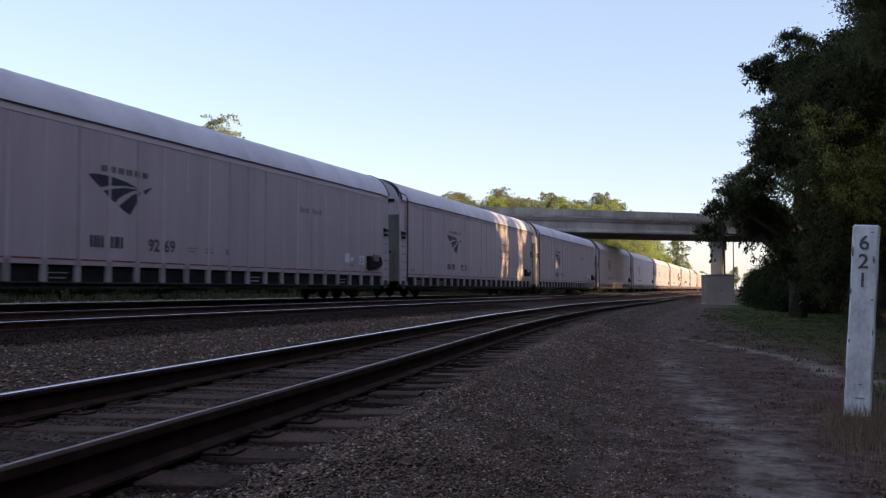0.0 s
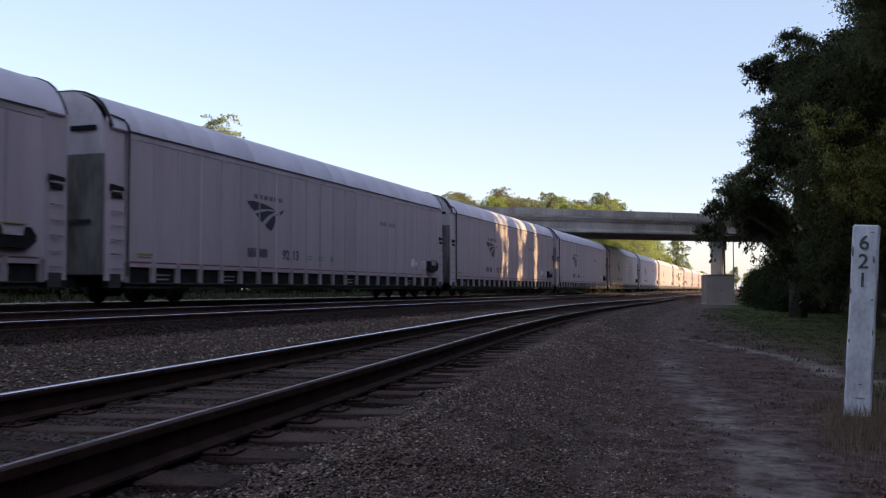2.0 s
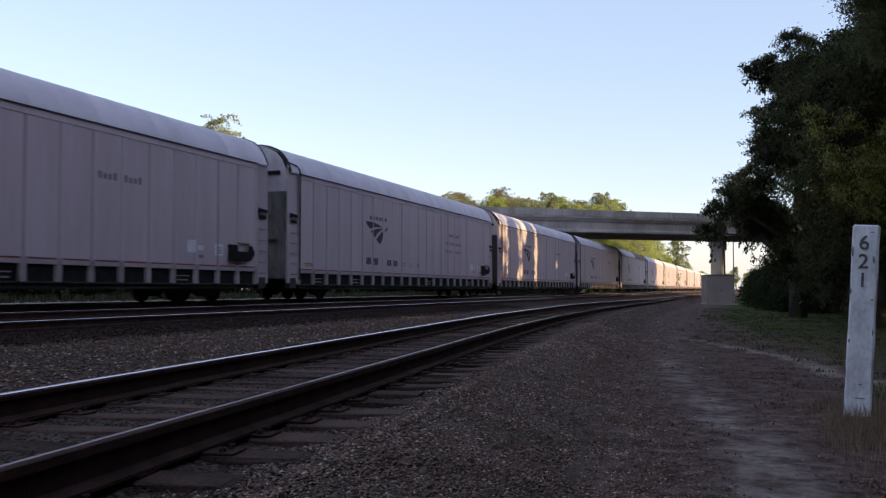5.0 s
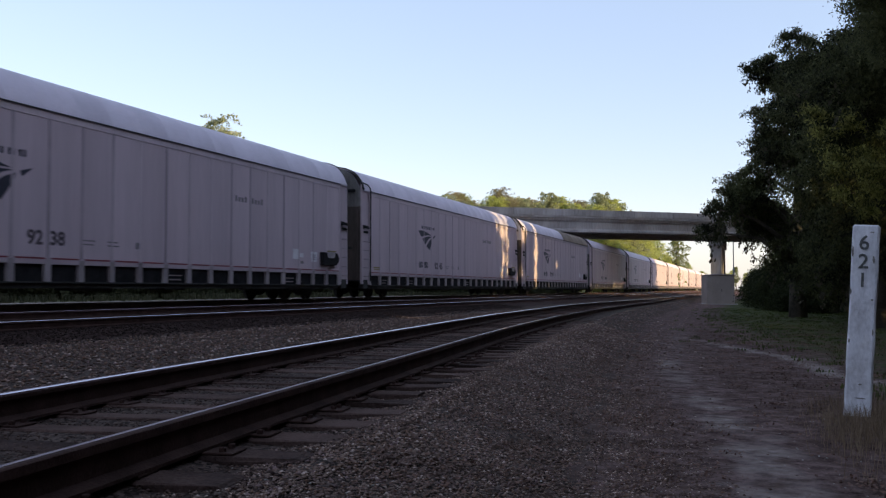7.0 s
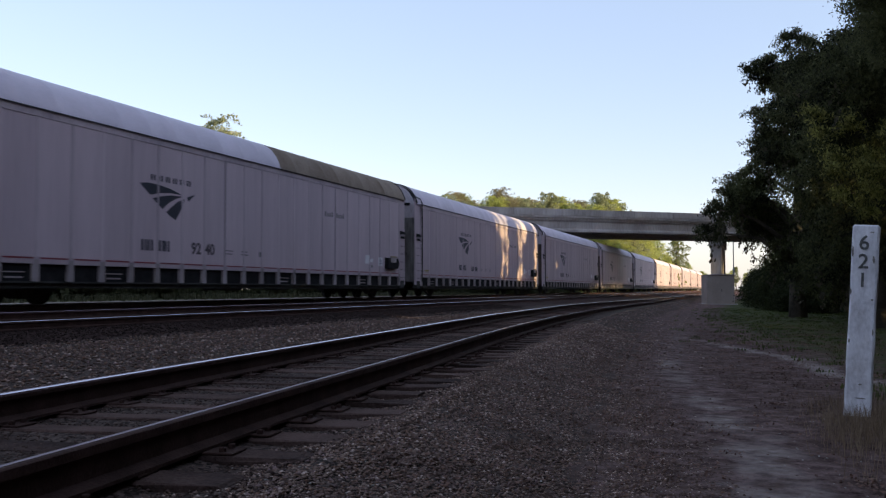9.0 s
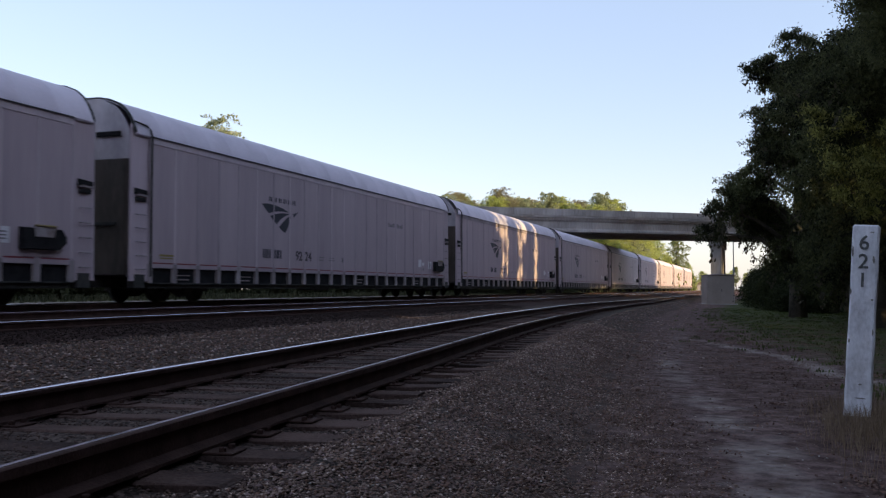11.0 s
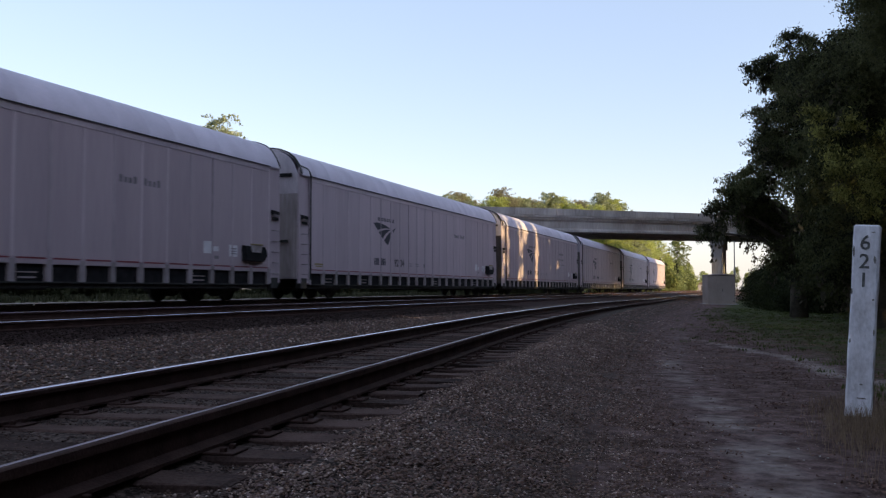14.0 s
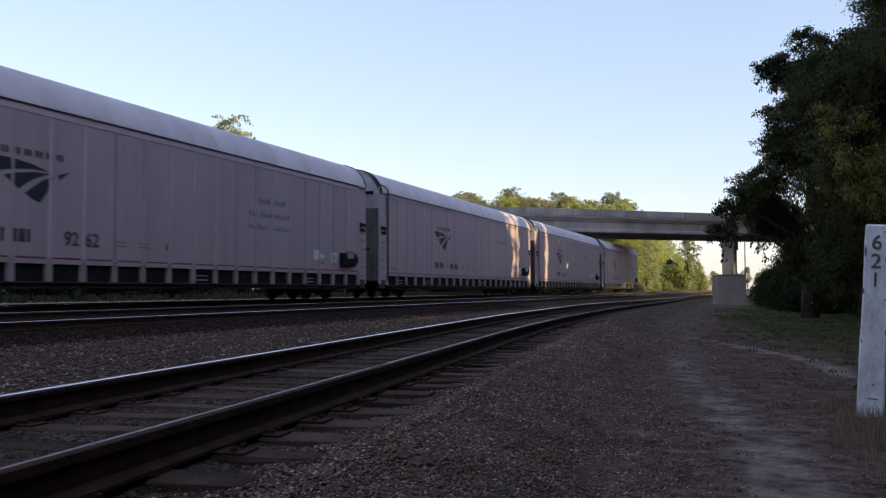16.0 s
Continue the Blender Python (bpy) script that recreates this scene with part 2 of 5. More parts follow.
def box(bm, x0, x1, y0, y1, z0, z1, bevel=0.0):
    r = bmesh.ops.create_cube(bm, size=1.0)
    for v in r["verts"]:
        v.co = Vector((x0 + (v.co.x + 0.5) * (x1 - x0), y0 + (v.co.y + 0.5) * (y1 - y0), z0 + (v.co.z + 0.5) * (z1 - z0)))
    if bevel:
        edges = list({e for v in r["verts"] for e in v.link_edges})
        bmesh.ops.bevel(bm, geom=edges, offset=bevel, segments=1, affect="EDGES", profile=0.5)


def tube(bm, points, radii, sides=8):
    """A tapered tube along points."""
    rings = []
    for i, p in enumerate(points):
        p = Vector(p)
        d = (Vector(points[min(i + 1, len(points) - 1)]) - Vector(points[max(i - 1, 0)])).normalized()
        a = d.orthogonal().normalized()
        c = d.cross(a)
        rings.append([bm.verts.new(p + radii[i] * (a * math.cos(t) + c * math.sin(t))) for t in [k * math.tau / sides for k in range(sides)]])
    for r0, r1 in zip(rings, rings[1:]):
        for k in range(sides):
            q = [r0[k], r0[(k + 1) % sides], r1[(k + 1) % sides], r1[k]]
            bm.faces.new(q)
    bm.faces.new(rings[0][::-1]), bm.faces.new(rings[-1])


def part(name, bm, mat, parent, label="", smooth=False, at=None):
    me = bpy.data.meshes.new(name)
    bmesh.ops.recalc_face_normals(bm, faces=bm.faces)
    bm.to_mesh(me)
    bm.free()
    me.materials.append(mat)
    if smooth:
        me.polygons.foreach_set("use_smooth", [True] * len(me.polygons))
    ob = new(name, me)
    ob.parent = parent
    if at is not None:
        ob.matrix_basis = at
    return tagged(ob, label)


def share(name, me, parent, at, label=""):
    ob = new(name, me)
    ob.parent = parent
    ob.matrix_basis = at
    return tagged(ob, label)


def boxes(name, mat, parent, spans, bevel=0.0, label=""):
    bm = bmesh.new()
    for s in spans:
        box(bm, *s, bevel)
    return part(name, bm, mat, parent, label)


# ---- the lie of the land ----
SIDING = [(-30, -1.2), (-10, -1.95), (0, -2.88), (2.4, -3.15), (5, -3.44), (7.4, -3.70), (10, -4.0), (14.2, -4.47), (21.6, -5.15), (35, -6.2), (45, -6.6), (57, -6.85), (78, -7.6), (112, -9.3), (140, -9.5), (400, -9.5)]
SY, SX = np.array([p[0] for p in SIDING]), np.array([p[1] for p in SIDING])
_fine = np.arange(-30, 400, 0.5)
_kern = np.ones(9) / 9
_line = np.convolve(np.pad(np.interp(_fine, SY, SX), 4, mode="edge"), _kern, mode="valid")


def siding_x(y):
    return np.interp(y, _fine, _line)


def siding_z(y):
    return np.interp(y, [20, 110], [0.0, -0.35])


def siding_cant(y):
    return np.interp(y, [14, 38, 60, 100], [0.0, 0.11, 0.09, 0.0])


MAIN_NEAR, MAIN_FAR = -13.72, -17.70      # centre lines of the two main tracks
NEAR_Z, FAR_Z, NEAR_CANT = 0.06, 0.20, 0.12


def ground_z(x, y):
    x, y = np.asarray(x, float), np.asarray(y, float)
    right = -0.42 - 0.0045 * np.clip(y - 8, 0, 60) + 0.06 * np.clip(x - 3, 0, 12)
    between = -0.34 - 0.003 * np.clip(y - 20, 0, 80)
    base = np.interp(x, [-7.5, 0.5], [0, 1]) * (right - between) + between
    u = np.abs(x - siding_x(y))
    bed = siding_z(y) - 0.190 - np.interp(u, [1.5, 2.5], [0, 0.22]) - np.interp(x - siding_x(y), [0.80, 0.92, 1.06, 1.28, 1.5], [0, 0.032, 0.028, 0.0, -0.012])
    z = np.where(u < 2.6, np.maximum(np.where(u < 1.5, bed, np.maximum(bed, base)), np.where(u < 1.5, bed, base)), base)
    mains = np.interp(x, [-24.0, -20.6, -19.4, -16.2, -15.3, -12.2, -11.4, -10.4], [-0.45, -0.30, -0.02, -0.02, -0.04, -0.22, -0.30, -0.6])
    z = np.where((x < -10.6) & (x > -24), np.maximum(mains, np.where(x > -20, between, -0.5)), z)
    z = np.where(x <= -24, -0.45 + 0.0 * x, z)
    z = z + np.interp(x, [-200, -60, -30, -24, -21.5, -20.6], [0, 0.55, 0.62, 0.55, 0.30, 0]) * np.interp(y, [70, 140], [1, 0])
    return z


def grass_edge(y):
    """Where the grass under the trees begins to thicken."""
    return np.interp(y, [8, 12, 20, 36, 60], [1.3, 0.7, -0.5, -2.2, -3.0])


def path_x(y):
    """The middle of the sandy trodden path."""
    return np.interp(y, [2, 5, 6.5, 9.1, 12.4, 20, 30], [0.45, 0.14, -0.07, -0.59, -1.05, -1.7, -2.2])


def ground():
    xs = np.concatenate([[-2500, -900, -400, -200, -120, -80, -60, -45, -35, -28], np.arange(-24.5, -10, 0.35), np.arange(-10, 5, 0.16), np.arange(5, 16, 0.7), [20, 26, 35, 50, 80, 150, 400, 900, 2500]])
    ys = np.concatenate([[-1500, -300, -80, -40, -25], np.arange(-18, 1, 1.0), np.arange(1, 20, 0.16), np.arange(20, 45, 0.4), np.arange(45, 130, 1.5), [135, 142, 150, 165, 180, 200, 230, 280, 350, 500, 800, 1500, 4000]])
    X, Y = np.meshgrid(xs, ys, indexing="ij")
    Z = ground_z(X, Y)
    rough = np.random.RandomState(3).uniform(-1, 1, X.shape)
    wave = np.array([noise.noise((x * 0.6, y * 0.6, 0)) for x, y in zip(X.ravel(), Y.ravel())]).reshape(X.shape)
    near = (np.abs(X) < 20) & (Y < 60)
    Z = Z + np.where(near, 0.003 * rough + 0.005 * wave * (X > -2.2), 0)
    nx, ny = X.shape
    verts = np.stack([X, Y, Z], -1).reshape(-1, 3)
    i = (np.arange(nx - 1)[:, None] * ny + np.arange(ny - 1)[None]).ravel()
    quads = np.stack([i, i + ny, i + ny + 1, i + 1], -1)
    me = mesh_np("ground", verts, quads, GROUND)
    x, y = verts[:, 0], verts[:, 1]
    ballast = np.clip(np.interp(x - siding_x(y), [-60, -17, -15, 1.8, 3.4], [0, 0, 1, 1, 0]) * np.interp(y, [150, 220], [1, 0.6]), 0, 1) * 0.9
    path = np.exp(-((x - path_x(y)) / 0.36) ** 2) * np.interp(y, [0, 3, 5, 6.5, 9, 18, 30], [0.62, 0.62, 0.54, 0.42, 0.42, 0.34, 0.25])
    path2 = np.exp(-((x - np.interp(y, [9, 12, 15, 17.4, 21], [1.9, 0.95, 0.5, -0.4, -1.6])) / 0.3) ** 2) * np.interp(y, [8, 10, 18, 24], [0.40, 0.64, 0.55, 0.1])
    grass = np.clip(np.interp(x - grass_edge(y), [-0.6, 1.6], [0, 0.72]) * np.interp(y, [7, 12], [0.2, 1]) + np.interp(x, [-26, -21.5], [0.8, 0]), 0, 1)
    oily = np.maximum(np.interp(np.abs(x - siding_x(y)), [0.75, 1.3, 1.7], [0.32, 0.30, 0.0]), np.interp(x, [-20.2, -19.6, -11.7, -11.1], [0, 0.9, 0.9, 0]))
    litter = np.interp(x - siding_x(y), [1.6, 2.6, 9, 12], [0.1, 0.43, 0.45, 0.2]) * np.interp(y, [0, 25, 45], [1, 0.9, 0.3])
    litter *= 1 - 0.25 * np.maximum(path, path2) / 0.6
    me.attributes.new("litter", "FLOAT", "POINT").data.foreach_set("value", litter.astype(np.float32))
    me.attributes.new("oily", "FLOAT", "POINT").data.foreach_set("value", oily.astype(np.float32))
    bare = np.interp(x, [-25.5, -24.6, -21.4, -20.6], [0, 0.5, 0.5, 0]) * np.interp(y, [60, 120], [1, 0])
    cover = np.stack([np.maximum(np.maximum(path, path2), bare), grass, ballast, np.ones_like(x)], -1)
    at = me.color_attributes.new("cover", "FLOAT_COLOR", "POINT")
    at.data.foreach_set("color", cover.astype(np.float32).ravel())
    me.polygons.foreach_set("use_smooth", [True] * len(me.polygons))
    return tagged(new("ground", me), "gravel, brown dirt and sandy trackside ground in shade", "ground", kind="structure")


ground()


# ---- tracks ----
RAIL_PROFILE = [(-0.036, 0), (-0.036, -0.013), (-0.036, -0.035), (-0.012, -0.048), (-0.012, -0.13), (-0.07, -0.15), (-0.07, -0.165), (0.07, -0.165), (0.07, -0.15), (0.012, -0.13), (0.012, -0.048), (0.036, -0.035), (0.036, -0.013), (0.036, 0), (0.026, 0.006), (0.0, 0.0065), (-0.026, 0.006)]


def rail(parent, line, inner, wide=False, label=""):
    """A rail swept along line, a list of (x, y, z) of its head's top; the top and the inner shoulder (inner: 1 or -1) are polished; wide: the whole worn head."""
    verts, faces, index = [], [], []
    k = len(RAIL_PROFILE)
    shiny = (k - 3, k - 4, k - 5) if inner > 0 else (k - 2, k - 1, 0)
    if wide:
        shiny = (*shiny, k - 2, k - 3, k - 4)
    for i, p in enumerate(line):
        a, b = line[max(i - 1, 0)], line[min(i + 1, len(line) - 1)]
        d = Vector((b[0] - a[0], b[1] - a[1], 0)).normalized()
        side = Vector((d.y, -d.x, 0))
        verts += [tuple(Vector(p) + side * u + Vector((0, 0, w))) for u, w in RAIL_PROFILE]
    for i in range(len(line) - 1):
        for j in range(k):
            a, b = i * k + j, i * k + (j + 1) % k
            faces.append((a, b, b + k, a + k))
            index.append(1 if j in shiny else 0)
    faces += [tuple(range(k)), tuple(range((len(line) - 1) * k, len(line) * k))[::-1]]
    index += [0, 0]
    me = mesh_of("rail", verts, faces, [RUST, POLISH], index)
    ob = new("rail", me)
    ob.parent = parent
    return tagged(ob, label)


def tie_mesh(seed):
    rnd = random.Random(seed)
    bm = bmesh.new()
    box(bm, -1.30, 1.30, -0.115, 0.115, -0.18, 0, 0.012)
    bmesh.ops.subdivide_edges(bm, edges=[e for e in bm.edges if abs(e.verts[0].co.x - e.verts[1].co.x) > 2], cuts=5)
    for v in bm.verts:
        v.co += Vector((rnd.uniform(-0.02, 0.02) * (abs(v.co.x) > 1.2), rnd.uniform(-0.008, 0.008), rnd.uniform(-0.008, 0.006)))
    me = bpy.data.meshes.new("tie")
    bm.to_mesh(me)
    bm.free()
    me.materials.append(TIE)
    return me


def plate_mesh():
    bm = bmesh.new()
    box(bm, -0.17, 0.17, -0.085, 0.085, 0, 0.012, 0.003)
    for sx in (-0.105, 0.105):
        for sy in (-0.05, 0.05):
            box(bm, sx - 0.014, sx + 0.014, sy - 0.014, sy + 0.014, 0.008, 0.035, 0.004)
    me = bpy.data.meshes.new("tie_plate")
    bm.to_mesh(me)
    bm.free()
    me.materials.append(RUST)
    return me


TIES, PLATE = [tie_mesh(i) for i in range(6)], plate_mesh()


def track(name, label, centre, height, cant, y0, y1, single_to, plates_to=-99, step=0.55):
    """A track: two rails, ties one by one as far as single_to, and the far ones joined."""
    rnd = random.Random(name)
    root = tagged(new(name), label, "railway track", kind="structure")
    ys = list(np.concatenate([np.arange(y0, 60, 1.5), np.arange(60, y1 + 1, 10)]))
    for s in (-1, 1):
        line = []
        for y in ys:
            slope = (centre(y + 0.5) - centre(y - 0.5))
            c = math.cos(math.atan(slope))
            line.append((float(centre(y) + s * 0.7525 * c), float(y - s * 0.7525 * c * slope), float(height(y) - s * cant(y) / 2)))
        rail(root, line, -s, name != "siding_track")
    far_v, far_f = [], []
    y, count = y0, 0
    while y < min(y1, 190):
        slope = float(centre(y + 0.5) - centre(y - 0.5))
        tilt = math.degrees(math.atan(float(cant(y)) / 1.505))
        m = pose(float(centre(y)) + rnd.uniform(-0.11, 0.11), y, float(height(y)) - 0.18, 0, tilt, -math.degrees(math.atan(slope)) + rnd.uniform(-1.2, 1.2))
        if y < single_to:
            share("tie", rnd.choice(TIES), root, m)
            if y < plates_to:
                for s in (-1, 1):
                    share("tie_plate", PLATE, root, m @ pose(s * 0.7525, 0, 0.002))
        else:
            o = len(far_v)
            for a in (-1.3, 1.3):
                for b in (-0.115, 0.115):
                    for c in (-0.18, 0):
                        far_v.append(tuple(m @ Vector((a, b, c))))
            far_f += [tuple(o + k for k in q) for q in ((0, 1, 3, 2), (4, 6, 7, 5), (0, 4, 5, 1), (2, 3, 7, 6), (1, 5, 7, 3))]
        y += step + rnd.uniform(-0.05, 0.05)
        count += 1
    if far_v:
        ob = new("tie_rows", mesh_of("tie_rows", far_v, far_f, [TIE]))
        ob.parent = root
        tagged(ob, kind="stuff")
    return root


track("siding_track", "curved siding with polished rails on weathered wooden ties", siding_x, siding_z, siding_cant, -4, 300, 62, 22)
track("near_main_track", "straight main track with worn rails on a gravel bed", lambda y: MAIN_NEAR, lambda y: NEAR_Z, lambda y: NEAR_CANT, 0, 400, 45)
track("far_main_track", "straight main track under the moving train", lambda y: MAIN_FAR, lambda y: FAR_Z, lambda y: 0.0, 0, 400, 45)


# ---- the train ----
PITCH, SPEED, FIRST = 28.94, 25.54, 54.82      # metres from car to car; metres a second; middle of the lead car in view at the start
HALF, CORNER = 13.86, 12.90
BAY = 2 * CORNER / 22
FACE = pose(0, 0, 0, 90, 0, 90)               # lays drawings in x, y on the side that faces +x


def flat(name, polys, mat, parent, at, depth=0.006, label=""):
    """Thin raised shapes, drawn in x, y, placed by at."""
    bm = bmesh.new()
    for poly in polys:
        lo = [bm.verts.new((x, y, 0)) for x, y in poly]
        hi = [bm.verts.new((x, y, depth)) for x, y in poly]
        bm.faces.new(hi), bm.faces.new(lo[::-1])
        for i in range(len(poly)):
            j = (i + 1) % len(poly)
            bm.faces.new((lo[i], lo[j], hi[j], hi[i]))
    return part(name, bm, mat, parent, label, at=at)


def bar(x0, x1, y0, y1):
    return [(x0, y0), (x1, y0), (x1, y1), (x0, y1)]


def writing(name, text, size, mat, parent, at, label="", squeeze=1.0, bold=0.004):
    cu = bpy.data.curves.new(name, "FONT")
    cu.body, cu.size, cu.align_x, cu.align_y, cu.extrude = text, size, "CENTER", "CENTER", 0.003
    cu.resolution_u, cu.offset = 3, bold
    tmp = new("lettering", cu)
    me = bpy.data.meshes.new_from_object(tmp.evaluated_get(bpy.context.evaluated_depsgraph_get()))
    bpy.data.objects.remove(tmp)
    me.transform(Matrix.Diagonal((squeeze, 1, 1, 1)))
    me.materials.clear()
    me.materials.append(mat)
    return share(name, me, parent, at, label)


def wheel(parent, at):
    bm = bmesh.new()
    prof = [(-0.07, 0.05), (-0.07, 0.12), (-0.03, 0.15), (-0.03, 0.36), (-0.06, 0.39), (-0.065, 0.42), (0.045, 0.425), (0.06, 0.445), (0.075, 0.44), (0.075, 0.38), (0.03, 0.35), (0.03, 0.15), (0.07, 0.12), (0.07, 0.05)]
    rings = []
    for k in range(20):
        a = k * math.tau / 20
        rings.append([bm.verts.new((x, r * math.cos(a), r * math.sin(a))) for x, r in prof])
    for k in range(20):
        a, b = rings[k], rings[(k + 1) % 20]
        for j in range(len(prof) - 1):
            bm.faces.new((a[j], a[j + 1], b[j + 1], b[j]))
    bm.faces.new([r[0] for r in rings]), bm.faces.new([r[-1] for r in rings][::-1])
    return part("wheel", bm, BLACK, parent, at=at)


def truck(car, y):
    bm = bmesh.new()
    box(bm, -1.05, 1.05, -0.25, 0.25, 0.42, 0.66, 0.03)
    for a in (-0.86, 0.86):
        tube(bm, [(-1.0, a, 0.42), (1.0, a, 0.42)], [0.08, 0.08], 8)
    body = part("truck", bm, BLACK, car, "dark steel four-wheel truck", at=pose(0, y, 0))
    for s in (-1, 1):
        bm = bmesh.new()
        shape = [(-1.12, 0.34), (-1.12, 0.52), (-0.7, 0.58), (-0.35, 0.70), (0.35, 0.70), (0.7, 0.58), (1.12, 0.52), (1.12, 0.34), (0.72, 0.34), (0.35, 0.17), (-0.35, 0.17), (-0.72, 0.34)]
        a = [bm.verts.new((s * 0.94, u, w)) for u, w in shape]
        b = [bm.verts.new((s * 1.08, u, w)) for u, w in shape]
        bm.faces.new(a), bm.faces.new(b[::-1])
        for i in range(len(shape)):
            j = (i + 1) % len(shape)
            bm.faces.new((a[i], a[j], b[j], b[i]))
        for k in (-0.16, 0.0, 0.16):
            tube(bm, [(s * 1.10, k, 0.22), (s * 1.10, k, 0.50)], [0.065, 0.065], 8)
        part("side_frame", bm, BLACK, body)
        for a2 in (-0.86, 0.86):
            wheel(body, pose(s * 0.7525, a2, 0.425, 0, 0, 0 if s < 0 else 180))
    return body


ROOF_PROFILE = [(1.505, 4.72), (1.495, 4.77), (1.43, 4.93), (1.32, 5.13), (1.15, 5.34), (0.93, 5.50), (0.6, 5.62), (0.25, 5.68)]
ROOF_PROFILE = [(x, 4.72 + (z - 4.72) * 1.09) for x, z in ROOF_PROFILE]
ROOF_PROFILE = ROOF_PROFILE + [(-x, z) for x, z in ROOF_PROFILE[::-1]]


def roof_sheet_mesh(length):
    """One curved roof sheet with a raised seam along its rear edge."""
    n = len(ROOF_PROFILE)
    rows = [(0.0, -0.05), (0.0, 0.0), (length - 0.05, 0.0), (length - 0.042, 0.005), (length - 0.006, 0.005), (length - 0.006, -0.05)]
    verts = [(x * (1 + up * 0.4), y, z + up) for y, up in rows for x, z in ROOF_PROFILE]
    faces = []
    for i in range(len(rows)):
        k = (i + 1) % len(rows)
        for j in range(n - 1):
            faces.append((i * n + j, i * n + j + 1, k * n + j + 1, k * n + j))
    faces += [tuple(i * n for i in range(len(rows))), tuple(i * n + n - 1 for i in range(len(rows)))[::-1]]
    me = mesh_of("roof_sheet", verts, faces, [ROOFING], smooth=True)
    me.set_sharp_from_angle(angle=radians(35))
    return me


def hoop(car, y, width=0.10):
    verts, faces = [], []
    prof = [(x * 1.02, z + 0.03) for x, z in ROOF_PROFILE]
    n = len(prof)
    for yy in (y - width / 2, y + width / 2):
        verts += prof and [(x, yy, z) for x, z in prof] + [(x * 0.95, yy, z - 0.04) for x, z in prof]
    for j in range(n - 1):
        for a, b, c, d in ((j, j + 1, 2 * n + j + 1, 2 * n + j), (n + j + 1, n + j, 3 * n + j, 3 * n + j + 1), (j + 1, j, n + j, n + j + 1), (2 * n + j, 2 * n + j + 1, 3 * n + j + 1, 3 * n + j)):
            faces.append((a, b, c, d))
    ob = new("edge_hoop", mesh_of("edge_hoop", verts, faces, [BLACK]))
    ob.parent = car
    return tagged(ob, "black rubber edge strip")


def autorack():
    """A two-deck enclosed car carrier. Its middle on the rail tops is the origin; it runs towards -y and shows its +x side."""
    car = tagged(new("car_carrier"), "silver-grey enclosed car-carrier wagon moving on the far main track", "railway wagon", "train of car carriers")
    # underframe, dark decks behind the sheets, and a near-black fill painting shade in the sill openings
    boxes("underframe", BLACK, car, [(-1.35, 1.35, -HALF + 0.2, HALF - 0.2, 0.74, 0.94), (-0.35, 0.35, -HALF, HALF, 0.45, 0.75), (-1.30, 1.30, -7.2, 7.2, 0.50, 0.62), (0.7, 1.2, -2.4, -0.8, 0.36, 0.62), (0.6, 1.15, 1.6, 2.6, 0.38, 0.60), (1.18, 1.42, -CORNER, CORNER, 0.42, 0.585)])
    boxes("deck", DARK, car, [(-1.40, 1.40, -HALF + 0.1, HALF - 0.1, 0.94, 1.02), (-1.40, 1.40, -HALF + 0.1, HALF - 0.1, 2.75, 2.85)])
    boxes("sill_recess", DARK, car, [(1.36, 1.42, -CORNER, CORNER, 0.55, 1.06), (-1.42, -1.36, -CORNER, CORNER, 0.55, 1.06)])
    boxes("sill_cap", SILVER, car, [(1.42, 1.50, -CORNER, CORNER, 1.0, 1.16)], 0.01)
    boxes("sill_foot", BLACK, car, [(1.40, 1.50, -CORNER, CORNER, 0.545, 0.585)])
    # side sheets and posts
    panel = bmesh.new()
    box(panel, 1.44, 1.475, 0.0, BAY - 0.02, 1.165, 4.70, 0.004)
    first = part("side_panel", panel, SILVER, car, at=pose(0, -CORNER + 0.01, 0))
    for i in range(1, 22):
        share("side_panel", first.data, car, pose(0, -CORNER + 0.01 + i * BAY, 0))
    post = bmesh.new()
    box(post, 1.455, 1.487, -0.045, 0.045, 1.165, 4.70, 0.006)
    foot = bmesh.new()
    box(foot, 1.41, 1.506, -0.105, 0.105, 0.57, 1.12, 0.012)
    p0 = part("side_post", post, POSTS, car, at=pose(0, -CORNER, 0))
    f0 = part("post_foot", foot, WHITE, car, at=pose(0, -CORNER, 0))
    for i in range(1, 23):
        share("side_post", p0.data, car, pose(0, -CORNER + i * BAY, 0))
        share("post_foot", f0.data, car, pose(0, -CORNER + i * BAY, 0))
    stripe = bmesh.new()
    box(stripe, 1.495, 1.506, 0.11, BAY - 0.11, 1.122, 1.158)
    s0 = part("stripe", stripe, RED, car, "thin red stripe", at=pose(0, -CORNER, 0))
    for i in range(1, 22):
        share("stripe", s0.data, car, pose(0, -CORNER + i * BAY, 0))
    for i in (1, 4, 12, 18):
        y = -CORNER + i * BAY
        boxes("deck_bar", WHITE, car, [(1.41, 1.44, y + 0.25, y + 0.8, 0.66, 0.70), (1.41, 1.44, y + 0.2, y + 0.85, 0.79, 0.82)])
    boxes("far_side_wall", SILVER, car, [(-1.50, -1.45, -HALF + 0.05, HALF - 0.05, 0.6, 4.70)], 0.01)
    boxes("top_rail", POSTS, car, [(1.46, 1.491, -CORNER + 0.03, CORNER, 4.52, 4.70)], 0.012)
    boxes("gutter", BLACK, car, [(1.50, 1.53, -CORNER, CORNER, 4.705, 4.73)])
    # roof
    count = 22
    length = 2 * (HALF - 0.25) / count
    sheet = roof_sheet_mesh(length)
    for i in range(count):
        share("roof_sheet", sheet, car, pose(0, -HALF + 0.25 + i * length, 0))
    hoop(car, -HALF + 0.25, 0.05)
    hoop(car, HALF - 0.25, 0.05)
